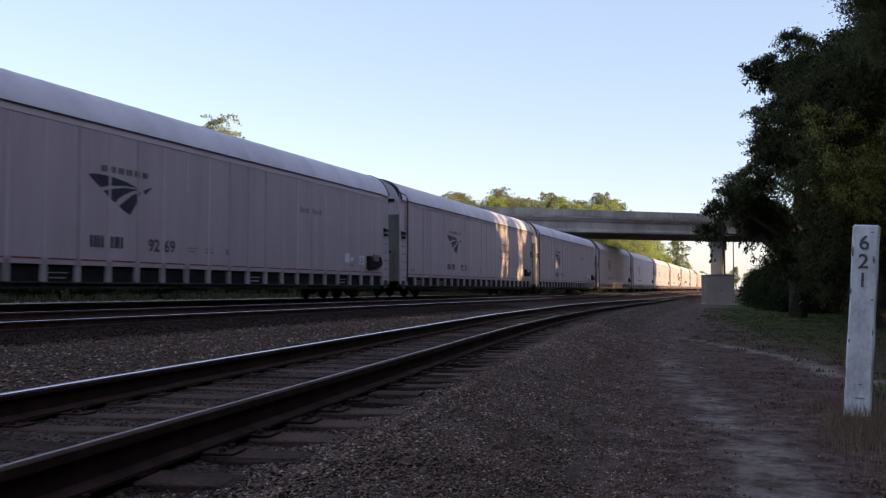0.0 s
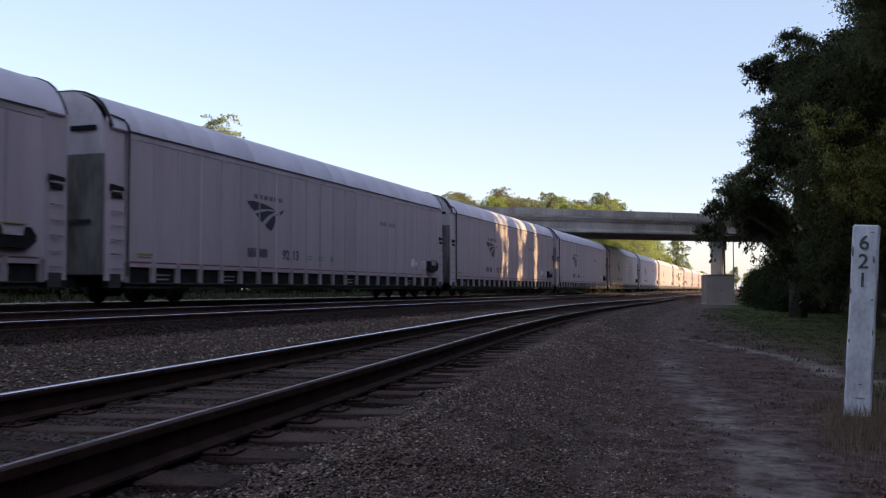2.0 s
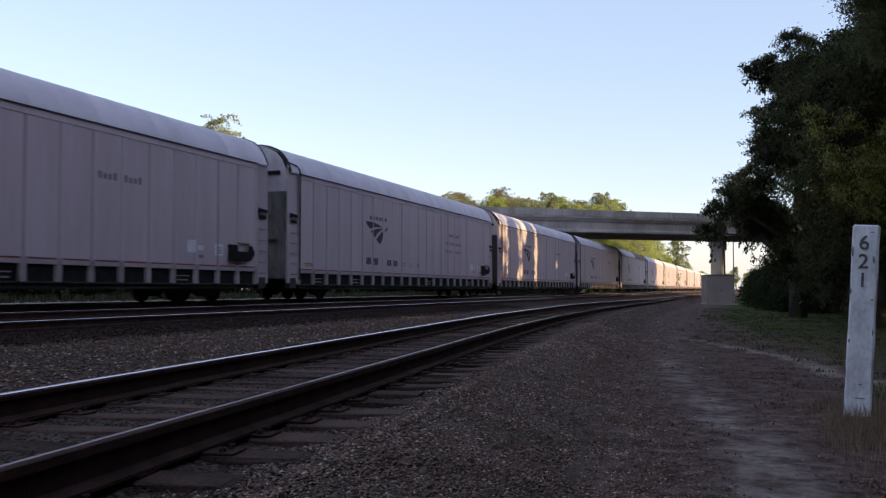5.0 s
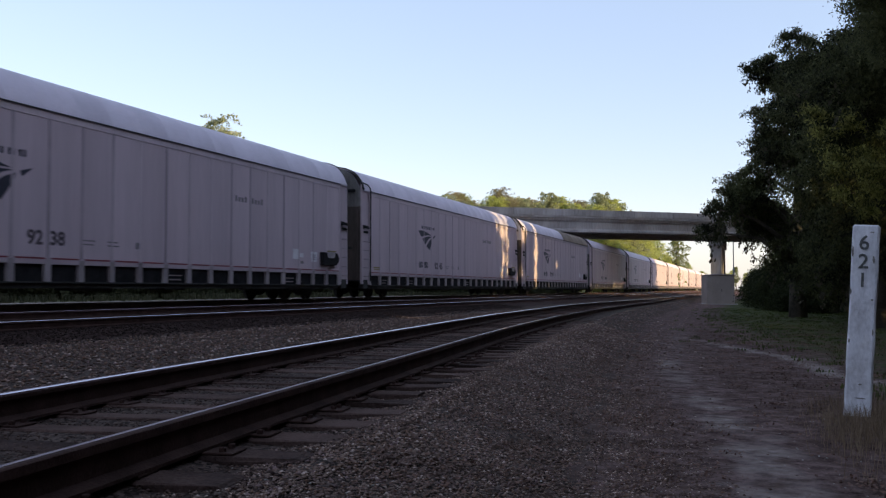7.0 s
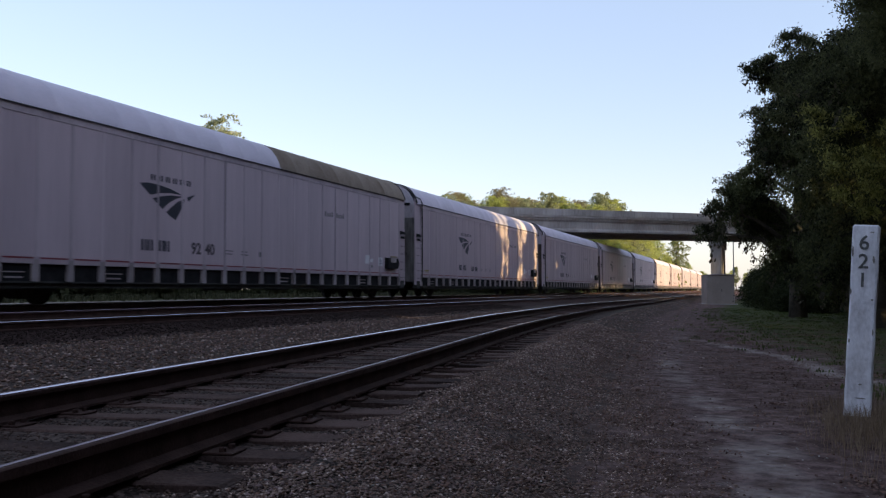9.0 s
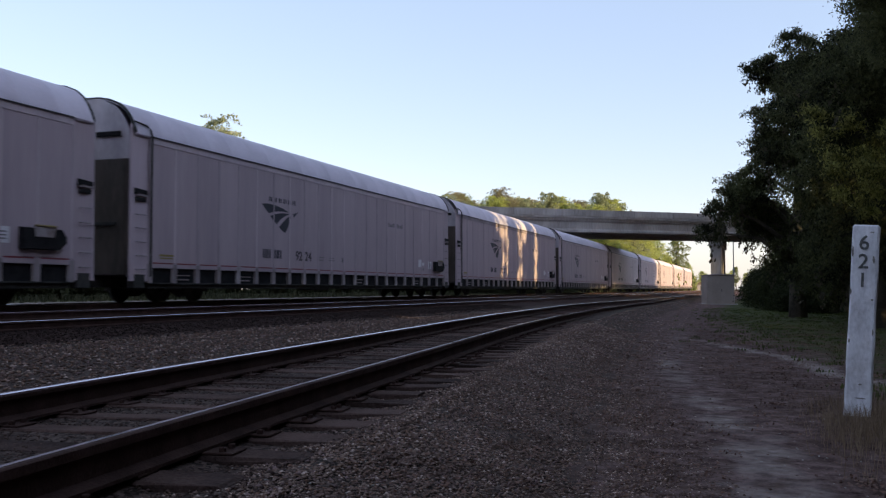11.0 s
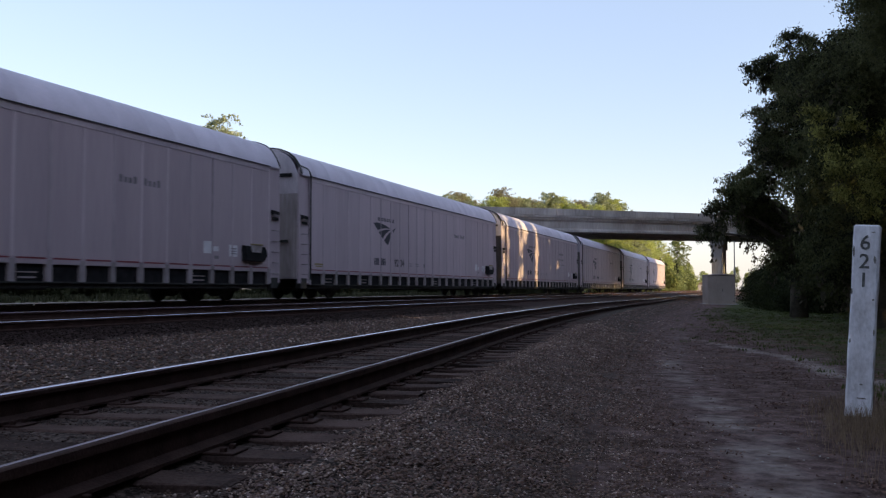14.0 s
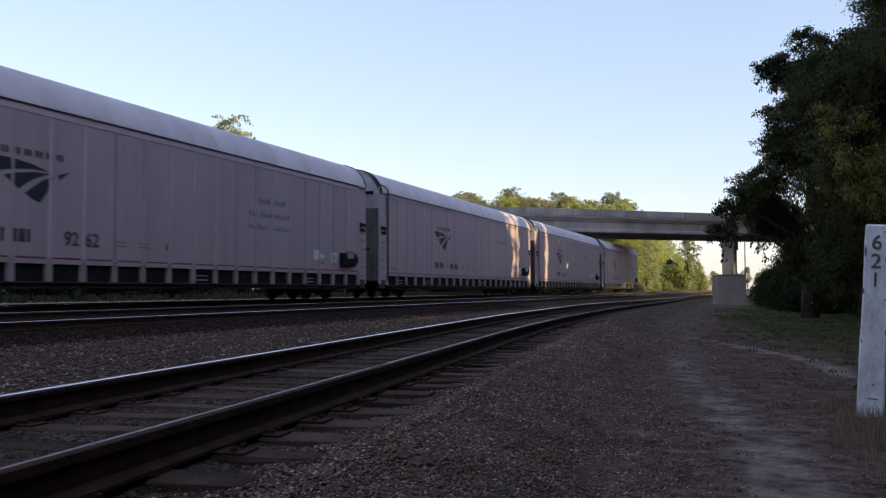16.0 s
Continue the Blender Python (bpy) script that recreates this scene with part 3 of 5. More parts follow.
    # black rubber edging of the raised front corner: up the side, then along its sloping top
    bm = bmesh.new()
    tube(bm, [(1.53, -CORNER - 0.02, 0.75), (1.53, -CORNER - 0.02, 4.72), (1.51, -CORNER - 0.06, 4.88), (1.45, -CORNER - 0.14, 5.0), (1.42, -HALF + 0.30, 5.06)], [0.03, 0.03, 0.03, 0.028, 0.025], 8)
    part("edge_strip", bm, BLACK, car, "black rubber edge strip")
    # the ends: corner sheets, a pair of doors, ladders, latches
    for s in (-1, 1):
        y0, y1 = (-HALF + 0.12, -CORNER - 0.06) if s < 0 else (CORNER + 0.06, HALF - 0.12)
        bm = bmesh.new()           # raised corner sheet whose top laps over the roof's edge
        lo, hi = (4.98, 4.86) if s < 0 else (4.74, 4.92)
        cut = [(y0, 0.62), (y1, 0.62), (y1, hi), (y0, lo)]
        ins, outs = [bm.verts.new((1.40, u, w)) for u, w in cut], [bm.verts.new((1.475 - (0.05 if w > 4 else 0), u, w)) for u, w in cut]
        bm.faces.new(ins), bm.faces.new(outs[::-1])
        for i in range(4):
            j = (i + 1) % 4
            bm.faces.new((ins[i], ins[j], outs[j], outs[i]))
        part("corner_sheet", bm, SILVER_PALER if s < 0 else SILVER, car)
        boxes("corner_sheet", SILVER, car, [(-1.43, -1.38, y0, y1, 0.62, 4.78)], 0.012)
        e0, e1 = (-HALF + 0.06, -HALF + 0.12) if s < 0 else (HALF - 0.12, HALF - 0.06)
        for d in (-1, 1):
            bm = bmesh.new()
            x0, x1 = (0.02, 1.40) if d > 0 else (-1.40, -0.02)
            box(bm, x0, x1, e0, e1, 0.78, 4.0, 0.01)
            for k in (-1, 1):
                xm = (x0 + x1) / 2 + k * 0.55
                box(bm, xm - 0.03, xm + 0.03, e0 - 0.03, e1 + 0.03, 0.8, 3.98)
            part("end_door", bm, GRIME_BROWN, car, "grimy folding end door")
        bm = bmesh.new()
        prof = [(1.40, 4.0), (1.40, 4.75)] + [(x * 0.94, z - 0.06) for x, z in ROOF_PROFILE[2:-2]] + [(-1.40, 4.75), (-1.40, 4.0)]
        a, b = [bm.verts.new((x, e0, z)) for x, z in prof], [bm.verts.new((x, e1, z)) for x, z in prof]
        bm.faces.new(a), bm.faces.new(b[::-1])
        for i in range(len(prof)):
            j = (i + 1) % len(prof)
            bm.faces.new((a[i], a[j], b[j], b[i]))
        part("end_gable", bm, GABLE, car, "white upper end panel")
        hy = e0 - 0.05 if s < 0 else e1 + 0.05
        for x in (0.35, -1.05):
            boxes("door_bar", BLACK, car, [(x, x + 0.7, hy - 0.03, hy + 0.03, 2.15, 2.25)], 0.008)
        boxes("gable_hatch", DARK, car, [(0.35, 1.2, hy - 0.03, hy + 0.03, 4.62, 4.76)], 0.02)
        yc = (y0 + y1) / 2
        latch = flat("latch", [[(yc - 0.27, 3.20), (yc + 0.27, 3.16), (yc + 0.27, 3.05), (yc - 0.05, 3.07), (yc - 0.27, 3.02)]], DARK, car, FACE @ pose(0, 0, 1.47), 0.04)
        boxes("keeper", WHITE, latch, [(yc - 0.2, yc + 0.3, 2.99, 3.045, 0.0, 0.035)], 0.005)
        boxes("latch", DARK, car, [(1.47, 1.51, yc - 0.22, yc + 0.22, 2.84, 2.95)], 0.01)
        for k in range(5):
            z = 0.95 + k * 0.38
            bm = bmesh.new()
            tube(bm, [(1.45, yc - 0.17, z), (1.535, yc - 0.17, z), (1.535, yc + 0.17, z), (1.45, yc + 0.17, z)], [0.02] * 4, 6)
            part("ladder_rung", bm, WHITE, car)
        boxes("corner_step", BLACK, car, [(1.25, 1.48, yc - 0.25, yc + 0.25, 0.42, 0.82)], 0.02)
        bm = bmesh.new()
        c0, c1 = (-HALF - 0.62, -HALF + 0.3) if s < 0 else (HALF - 0.3, HALF + 0.62)
        box(bm, -0.12, 0.12, c0, c1, 0.68, 0.92, 0.03)
        k = c0 if s < 0 else c1
        box(bm, -0.2, 0.2, k - 0.14, k + 0.14, 0.64, 0.96, 0.05)
        part("coupler", bm, BLACK, car)
        truck(car, s * (HALF - 3.35))
    # brake wheel housing, placards and notices near the rear
    bm = bmesh.new()
    cut = [(11.0, 1.34), (12.2, 1.34), (12.42, 1.52), (12.42, 1.66), (12.25, 1.86), (11.0, 1.86)]
    ins, outs = [bm.verts.new((1.47, u, w)) for u, w in cut], [bm.verts.new((1.64, u * 0.98 + 0.232, 1.60 + (w - 1.60) * 0.94)) for u, w in cut]
    bm.faces.new(ins), bm.faces.new(outs[::-1])
    for i in range(6):
        j = (i + 1) % 6
        bm.faces.new((ins[i], ins[j], outs[j], outs[i]))
    housing = part("brake_housing", bm, DARK, car, "black brake housing on the side", at=pose(0, 0.15, 0))
    flat("cover", [[(11.30, 1.88), (12.02, 1.88), (11.94, 1.64), (11.36, 1.64)]], STAINED, housing, FACE @ pose(0, 0, 1.64), 0.02, "pale cover plate")
    boxes("brow", YELLOW, housing, [(1.60, 1.70, 11.35, 12.0, 1.885, 1.925)], 0.01, "ochre edge")
    flat("placard", [bar(8.75, 9.2, 1.52, 1.90)], PLACARD, car, FACE @ pose(0.15, 0, 1.478))
    flat("placard", [bar(9.3, 9.6, 1.6, 1.75)], PLACARD, car, FACE @ pose(0.15, 0, 1.478))
    flat("notice", [bar(9.35, 9.6, 1.36, 1.46)], FADED, car, FACE @ pose(0.15, 0, 1.478))
    frame_sign = flat("notice", [bar(10.22, 10.72, 1.46, 1.84)], PLACARD, car, FACE @ pose(0.15, 0, 1.478), label="white framed notice")
    for i in range(3):
        flat("line", [bar(10.32, 10.62, 1.54 + 0.08 * i, 1.575 + 0.08 * i)], FADED, frame_sign, pose(0, 0, 0.008), 0.002)
    flat("stencil", [bar(-12.45, -11.75, 1.34, 1.40), bar(-12.4, -11.8, 1.27, 1.31)], YELLOW, car, FACE @ pose(0, 0, 1.478))
    # emblem of three sweeping bars, with a row of blocks above
    u, w, c = 1.06, 0.80, (-5.38, 3.03)
    sweep = [[(-1.25, .42), (-.9, .47), (-.4, .45), (.15, .36), (.62, .21), (.1, .22), (-.45, .15), (-.80, .05), (-1.02, .22)],
             [(-.70, -.06), (-.4, .04), (.1, .14), (.70, .165), (.42, .07), (.1, -.09), (-.12, -.26), (-.26, -.40), (-.48, -.24)],
             [(-.1, -.50), (.12, -.30), (.42, -.06), (.76, .09), (.68, -.16), (.52, -.46), (.34, -.74), (.10, -.64)],
             [(.88, .17), (1.27, .31), (.93, .0)]]
    flat("emblem", [[(c[0] + u * x, c[1] + w * y) for x, y in p] for p in sweep], NAVY, car, FACE @ pose(0, 0, 1.478), label="navy emblem of sweeping bars")
    for i in range(6):      # a row of small plain marks over the emblem, larger pairs below it
        x, y = c[0] - 0.83 + 0.345 * i, c[1] + 0.47
        flat("letter_block", [bar(x, x + 0.075, y, y + 0.16), bar(x + 0.13, x + 0.205, y, y + 0.16)], NAVY, car, FACE @ pose(0, 0, 1.478))
    for x in (-6.60, -6.32, -5.80, -5.54):
        flat("letter_block", [bar(x, x + 0.085, 1.49, 1.80), bar(x + 0.15, x + 0.235, 1.49, 1.80)], NAVY, car, FACE @ pose(0, 0, 1.478))
    flat("data_block", [bar(-2.35, -1.9, 1.52, 1.56), bar(-2.35, -1.85, 1.62, 1.66), bar(-1.35, -0.9, 1.52, 1.56), bar(-1.35, -0.95, 1.62, 1.66), bar(-0.2, 0.05, 1.5, 1.68)], FADED, car, FACE @ pose(0, 0, 1.478))
    return car


NUMBERS = {-1: "9269", 0: "9231", 1: "9213", 2: "9272", 5: "9238", 6: "9245", 7: "9240", 9: "9224", 10: "9227", 11: "9202", 12: "9234", 13: "9262"}
LONG_NOTICE = (0, 4, 13)
PALE_ENDS = {-1: GRIME, 0: GRIME, 1: GRIME, 2: GRIME, 3: DOOR_PALE, 4: GRIME, 8: GRIME, 12: DOOR_PALE, 14: GRIME}


def train():
    master = autorack()
    cars = [(k, master if k == -2 else copy_thing(master, Matrix())) for k in range(-2, 17)]
    for k, car in cars:
        at = FACE @ pose(0, 0, 1.478)
        if k in NUMBERS:
            for half, y in ((NUMBERS[k][:2], -3.94), (NUMBERS[k][2:], -3.20)):
                writing("number", half, 0.48, MAROON, car, at @ pose(y, 1.62, 0), squeeze=1.1, bold=0.012)
        else:
            for y in (-4.2, -3.92, -3.42, -3.16):
                flat("number_block", [bar(y, y + 0.2, 1.48, 1.75)], NAVY, car, at)
        rows = [(4.9, 5.75, 3.30, 3.50), (5.95, 6.9, 3.30, 3.50)]
        if k in LONG_NOTICE:
            rows += [(4.3, 4.9, 2.85, 3.03), (5.05, 7.2, 2.85, 3.03), (4.3, 5.6, 2.42, 2.58), (5.8, 7.2, 2.42, 2.58)]
        for x0, x1, z0, z1 in rows:
            n = int((x1 - x0) / 0.2)
            flat("notice", [bar(x0 + i * 0.2, x0 + i * 0.2 + 0.12, z0, z1 - 0.05 * (i % 3 > 0)) for i in range(n)], FADED, car, at, label="faded grey lettering blocks")
        # this wagon's gables are as dark as its doors
        if k == 6:
            for o in car.children:
                if o.name.startswith("end_gable"):
                    o.data = o.data.copy()
                    o.data.materials[0] = GRIME
                    o["label"] = "dark upper end panel"
        door = PALE_ENDS.get(k)
        if door:
            fresh = {}
            for o in car.children:
                if o.name.startswith("end_door"):
                    if o.data.name not in fresh:
                        fresh[o.data.name] = o.data.copy()
                        fresh[o.data.name].materials[0] = door
                    o.data = fresh[o.data.name]
        # these wagons take the paler side colour
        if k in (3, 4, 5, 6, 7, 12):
            paler = {}
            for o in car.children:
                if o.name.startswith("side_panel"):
                    if not paler:
                        paler["me"] = o.data.copy()
                        paler["me"].materials[0] = SILVER_PALER
                    o.data = paler["me"]
            tagged(car, "paler silver-grey enclosed car-carrier wagon on the far main track")
        if k == 7:
            rusty = None
            for o in car.children:
                if o.name.startswith("roof_sheet") and o.matrix_basis.translation.y > 0.5:
                    rusty = rusty or o.data.copy()
                    rusty.materials[0] = ROOF_RUST
                    o.data = rusty
                    tagged(o, "rusty brown roof sheet")
            tagged(car, "silver-grey car-carrier wagon with a half-rusted brown roof")
        if k == 16:
            tagged(car, "silver-grey car-carrier wagon at the tail of the train")
    return cars


TRAIN = train()


# ---- trees and plants ----
def leaf_arrays(centres, sizes, rng, droop=0.0, slim=0.3, lying=False):
    """Folded diamond leaves at centres: vertices and triangles."""
    n = len(centres)
    d = rng.normal(size=(n, 3))
    d[:, 2] -= droop
    turn = rng.normal(size=(n, 3))
    if lying:
        d[:, 2] *= 0.2
        turn = turn * 0.25 + np.array([0, 0, 1.0])
    d /= np.linalg.norm(d, axis=1)[:, None]
    e = np.cross(d, turn)
    e /= np.linalg.norm(e, axis=1)[:, None] + 1e-9
    up = np.cross(d, e)
    s = sizes[:, None]
    v = np.stack([centres - d * s * 0.5, centres + e * s * slim + up * s * 0.1, centres + d * s * 0.5, centres - e * s * slim + up * s * 0.1], 1).reshape(-1, 3)
    i = np.arange(n)[:, None] * 4
    return v, np.concatenate([i + [[0, 1, 2]], i + [[0, 2, 3]]])


def crown_points(lobes, per, rng, clump, reach=1.12):
    """Leaf places: each lobe (x, y, z, radius) holds many small clumps of leaves, thinner inside than near its skin."""
    out = []
    for x, y, z, r in lobes:
        n = max(6, int(per * r * r))
        d = rng.normal(size=(n, 3))
        d /= np.linalg.norm(d, axis=1)[:, None]
        rad = r * rng.uniform(0.25, reach, n) ** 0.6
        cc = np.array([x, y, z]) + d * rad[:, None] * np.array([1, 1, 0.8])
        m = 22
        sub = rng.normal(size=(n, m, 3)) * (clump * rng.uniform(0.5, 1.3, (n, 1, 1))) * np.array([1, 1, 0.55])
        out.append((cc[:, None] + sub).reshape(-1, 3))
    return np.concatenate(out)


def spray_points(lobes, per, rng, length=0.8, leaves=80):
    """Leaf places along drooping sprays that grow outwards from the lobes (x, y, z, radius), with dark gaps between them."""
    out = []
    for x, y, z, r in lobes:
        n = max(7, int(per * r * r))
        d = rng.normal(size=(n, 3))
        d /= np.linalg.norm(d, axis=1)[:, None]
        root = np.array([x, y, z]) + d * (r * rng.uniform(0.15, 0.92, n) ** 0.7)[:, None] * np.array([1, 1, 0.85])
        way = d * np.array([1, 1, 0.5]) + rng.normal(size=(n, 3)) * 0.35
        span = length * rng.uniform(0.45, 1.25, n) * min(1.0, 0.55 + 0.5 * r)
        t = rng.uniform(0, 1, (n, leaves)) ** 0.8
        p = root[:, None] + way[:, None] * (t * span[:, None])[..., None]
        p[..., 2] -= 0.55 * t ** 2 * span[:, None]
        p += rng.normal(size=(n, leaves, 3)) * (0.05 + 0.11 * t * (1.15 - t) * 2)[..., None] * np.array([1, 1, 0.6])
        out.append(p.reshape(-1, 3))
    return np.concatenate(out)


def trunk_mesh(height, lobes, girth, rng, lean=(0, 0)):
    bm = bmesh.new()
    k = 7
    pts = [(lean[0] * (i / k) ** 2 + rng.uniform(-0.1, 0.1) * (i > 0), lean[1] * (i / k) ** 2 + rng.uniform(-0.1, 0.1) * (i > 0), height * i / k - 0.3 * (i == 0)) for i in range(k + 1)]
    tube(bm, pts, [girth * (1.35 if i == 0 else 1 - 0.85 * i / k) for i in range(k + 1)], 9)
    for x, y, z, r in lobes:
        t = min(0.92, max(0.15, (z - 0.45 * math.hypot(x, y)) / height))
        i = min(k - 1, int(t * k))
        a = Vector(pts[i]).lerp(Vector(pts[i + 1]), t * k - i)
        b = Vector((x, y, z))
        mid = a.lerp(b, 0.5) + Vector((rng.uniform(-0.3, 0.3), rng.uniform(-0.3, 0.3), 0.12 * (b - a).length))
        g = girth * (1 - 0.8 * t) * 0.5
        tube(bm, [a, mid, b], [g, g * 0.6, g * 0.2], 6)
        for _ in range(4):
            d = Vector((rng.normal(), rng.normal(), rng.normal() * 0.7)).normalized() * r * 0.95
            s = mid.lerp(b, rng.uniform(0.3, 1))
            tube(bm, [s, s + d * 0.5 + Vector((0, 0, 0.1)), s + d], [g * 0.3, g * 0.2, g * 0.06 + 0.005], 5)
    return bm


def make_tree(label, at, lobes, height, girth, leaf, leaf_size, per, clump, seed, lean=(0, 0), moss=0, category="tree", name="tree", droop=0.3, slim=0.3, reach=1.12, spray=0.0, twigs=80, bright=(), bright_leaf=None):
    rng = np.random.RandomState(seed)
    tree = tagged(new(name), label, category)
    part("trunk", trunk_mesh(height, lobes, girth, rng, lean), BARK, tree, smooth=True)
    c = spray_points(lobes, per, rng, spray, twigs) if spray else crown_points(lobes, per, rng, clump, reach)
    v, f = leaf_arrays(c, leaf_size * rng.uniform(0.6, 1.4, len(c)), rng, droop, slim)
    ob = new("crown", mesh_np("crown", v, f, leaf))
    ob.parent = tree
    tagged(ob, kind="stuff")
    # extra sprays whose lighter leaf colour paints sunlit patches on the crown
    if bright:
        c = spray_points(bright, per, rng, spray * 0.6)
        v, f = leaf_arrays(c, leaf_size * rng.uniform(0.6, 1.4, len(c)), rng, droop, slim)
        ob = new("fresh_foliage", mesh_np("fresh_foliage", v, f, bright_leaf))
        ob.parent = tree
        tagged(ob, "yellow-green foliage coloured as sunlit patches", kind="stuff")
    if moss:
        strands = []
        for _ in range(moss):
            x, y, z, r = lobes[rng.randint(len(lobes))]
            d = rng.normal(size=3)
            d = d / np.linalg.norm(d) * r * rng.uniform(0.6, 1.0)
            n = 26
            strands.append(np.array([x, y, z]) + d + np.stack([rng.normal(0, 0.07, n), rng.normal(0, 0.07, n), -rng.uniform(0, 1.1, n) ** 1.3], -1))
        c = np.concatenate(strands)
        v, f = leaf_arrays(c, 0.16 * rng.uniform(0.6, 1.4, len(c)), rng, 2.5)
        ob = new("hanging_moss", mesh_np("hanging_moss", v, f, MOSS))
        ob.parent = tree
        tagged(ob, "grey-brown hanging moss", kind="stuff")
    tree.matrix_basis = at
    return tree


RX, RY = math.cos(radians(TURN)), math.sin(radians(TURN))
FOCAL = 784 / math.tan(radians(51.38 / 2))


def spot(a, depth):
    """Ground place at a sideways slope a (right is +) and a depth along the view."""
    return (RX * a * depth - RY * depth, RY * a * depth + RX * depth)


def lobes_at(base, depth, marks, spread=2.0, seed=0):
    """Lobes from (sideways slope, rise, size), all as fractions of the depth, relative to the tree's base."""
    rng = random.Random(seed)
    out = []
    for a, b, r in marks:
        dd = depth + rng.uniform(-spread, spread)
        x, y = spot(a * depth / dd, dd)
        out.append((x - base[0], y - base[1], 0.6 + b * dd * depth / dd - base[2], r * depth))
    return out


def right_trees():
    # big oak by the post
    d = 26.0
    b = (*spot(0.475, d), 0.0)
    b = (b[0], b[1], float(ground_z(b[0], b[1])))
    marks = [(0.47, 0.30, 0.045), (0.49, 0.24, 0.05), (0.44, 0.22, 0.045), (0.425, 0.165, 0.045), (0.48, 0.145, 0.05), (0.405, 0.115, 0.04), (0.46, 0.075, 0.05), (0.435, 0.27, 0.028), (0.42, 0.06, 0.04), (0.50, 0.35, 0.06), (0.45, 0.034, 0.03), (0.53, 0.28, 0.06), (0.53, 0.15, 0.06), (0.49, 0.04, 0.035), (0.52, 0.06, 0.05), (0.48, 0.26, 0.05), (0.485, 0.235, 0.045), (0.47, 0.255, 0.05), (0.495, 0.27, 0.05)]
    # the lobes at fixed places are added to keep stray sun off the train
    lobes = lobes_at(b, d, marks, 2.2, 1) + [(x - b[0], y - b[1], z - b[2], 1.0) for x, y, z in ((3.0, 25.1, 6.5), (4.0, 24.95, 6.8), (4.9, 24.8, 7.0), (3.2, 26.2, 6.6), (4.2, 26.0, 6.9), (2.4, 26.3, 6.2), (3.6, 26.1, 5.7), (4.6, 25.9, 5.9), (5.0, 26.0, 7.2))]
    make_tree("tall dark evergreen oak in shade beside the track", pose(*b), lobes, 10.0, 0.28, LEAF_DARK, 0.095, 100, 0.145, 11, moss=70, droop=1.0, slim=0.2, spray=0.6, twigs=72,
              bright=lobes_at(b, d - 3.6, [(0.411, 0.196, 0.008), (0.418, 0.172, 0.010), (0.431, 0.150, 0.011), (0.424, 0.128, 0.007), (0.450, 0.128, 0.010), (0.469, 0.108, 0.012), (0.448, 0.182, 0.008), (0.472, 0.150, 0.013), (0.484, 0.175, 0.012), (0.438, 0.106, 0.008), (0.458, 0.090, 0.009), (0.478, 0.128, 0.012)], 0.6, 6), bright_leaf=LEAF_SUNLIT)
    # spreading oak that reaches over towards the bridge
    d = 38.0
    b = (*spot(0.385, d), 0.0)
    b = (b[0], b[1], float(ground_z(b[0], b[1])))
    marks = [(0.370, 0.256, 0.020), (0.392, 0.248, 0.022), (0.366, 0.228, 0.013), (0.380, 0.215, 0.03), (0.405, 0.215, 0.034), (0.362, 0.200, 0.013), (0.357, 0.172, 0.012), (0.372, 0.19, 0.022), (0.366, 0.16, 0.026), (0.395, 0.15, 0.038), (0.342, 0.122, 0.024), (0.350, 0.142, 0.018), (0.313, 0.098, 0.020), (0.297, 0.085, 0.011), (0.345, 0.090, 0.022), (0.375, 0.08, 0.032), (0.31, 0.066, 0.014), (0.374, 0.04, 0.022), (0.405, 0.06, 0.04), (0.392, 0.02, 0.026), (0.41, 0.01, 0.035), (0.425, 0.24, 0.03), (0.43, 0.18, 0.04), (0.378, 0.265, 0.014), (0.327, 0.10, 0.02)]
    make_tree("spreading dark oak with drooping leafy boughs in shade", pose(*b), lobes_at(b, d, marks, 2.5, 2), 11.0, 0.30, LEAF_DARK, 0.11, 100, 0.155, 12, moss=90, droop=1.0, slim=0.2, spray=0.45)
    # bough hanging in from above the post
    d = 16.0
    b = (*spot(0.62, d), 0.0)
    b = (b[0], b[1], float(ground_z(b[0], b[1])))
    marks = [(0.47, 0.315, 0.030), (0.50, 0.29, 0.035), (0.455, 0.335, 0.016), (0.52, 0.33, 0.045), (0.56, 0.30, 0.05), (0.60, 0.35, 0.06), (0.56, 0.2, 0.05), (0.62, 0.2, 0.07), (0.6, 0.1, 0.06), (0.437, 0.318, 0.008)]
    make_tree("dark oak with boughs hanging over the trackside", pose(*b), lobes_at(b, d, marks, 1.0, 3), 7.0, 0.22, LEAF_DARK, 0.06, 220, 0.12, 13, droop=1.0, slim=0.22, spray=0.42)
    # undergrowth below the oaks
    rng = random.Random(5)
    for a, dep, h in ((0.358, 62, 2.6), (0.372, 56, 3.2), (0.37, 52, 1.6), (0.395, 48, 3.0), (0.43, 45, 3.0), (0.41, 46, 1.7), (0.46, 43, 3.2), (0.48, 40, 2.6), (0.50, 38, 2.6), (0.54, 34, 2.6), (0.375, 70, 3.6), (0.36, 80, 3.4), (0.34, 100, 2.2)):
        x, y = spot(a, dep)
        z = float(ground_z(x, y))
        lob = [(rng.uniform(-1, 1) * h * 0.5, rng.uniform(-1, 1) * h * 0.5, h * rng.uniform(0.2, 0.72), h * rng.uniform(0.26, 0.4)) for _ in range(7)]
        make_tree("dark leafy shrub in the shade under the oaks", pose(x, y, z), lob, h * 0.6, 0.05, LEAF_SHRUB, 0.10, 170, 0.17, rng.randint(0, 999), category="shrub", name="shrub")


right_trees()


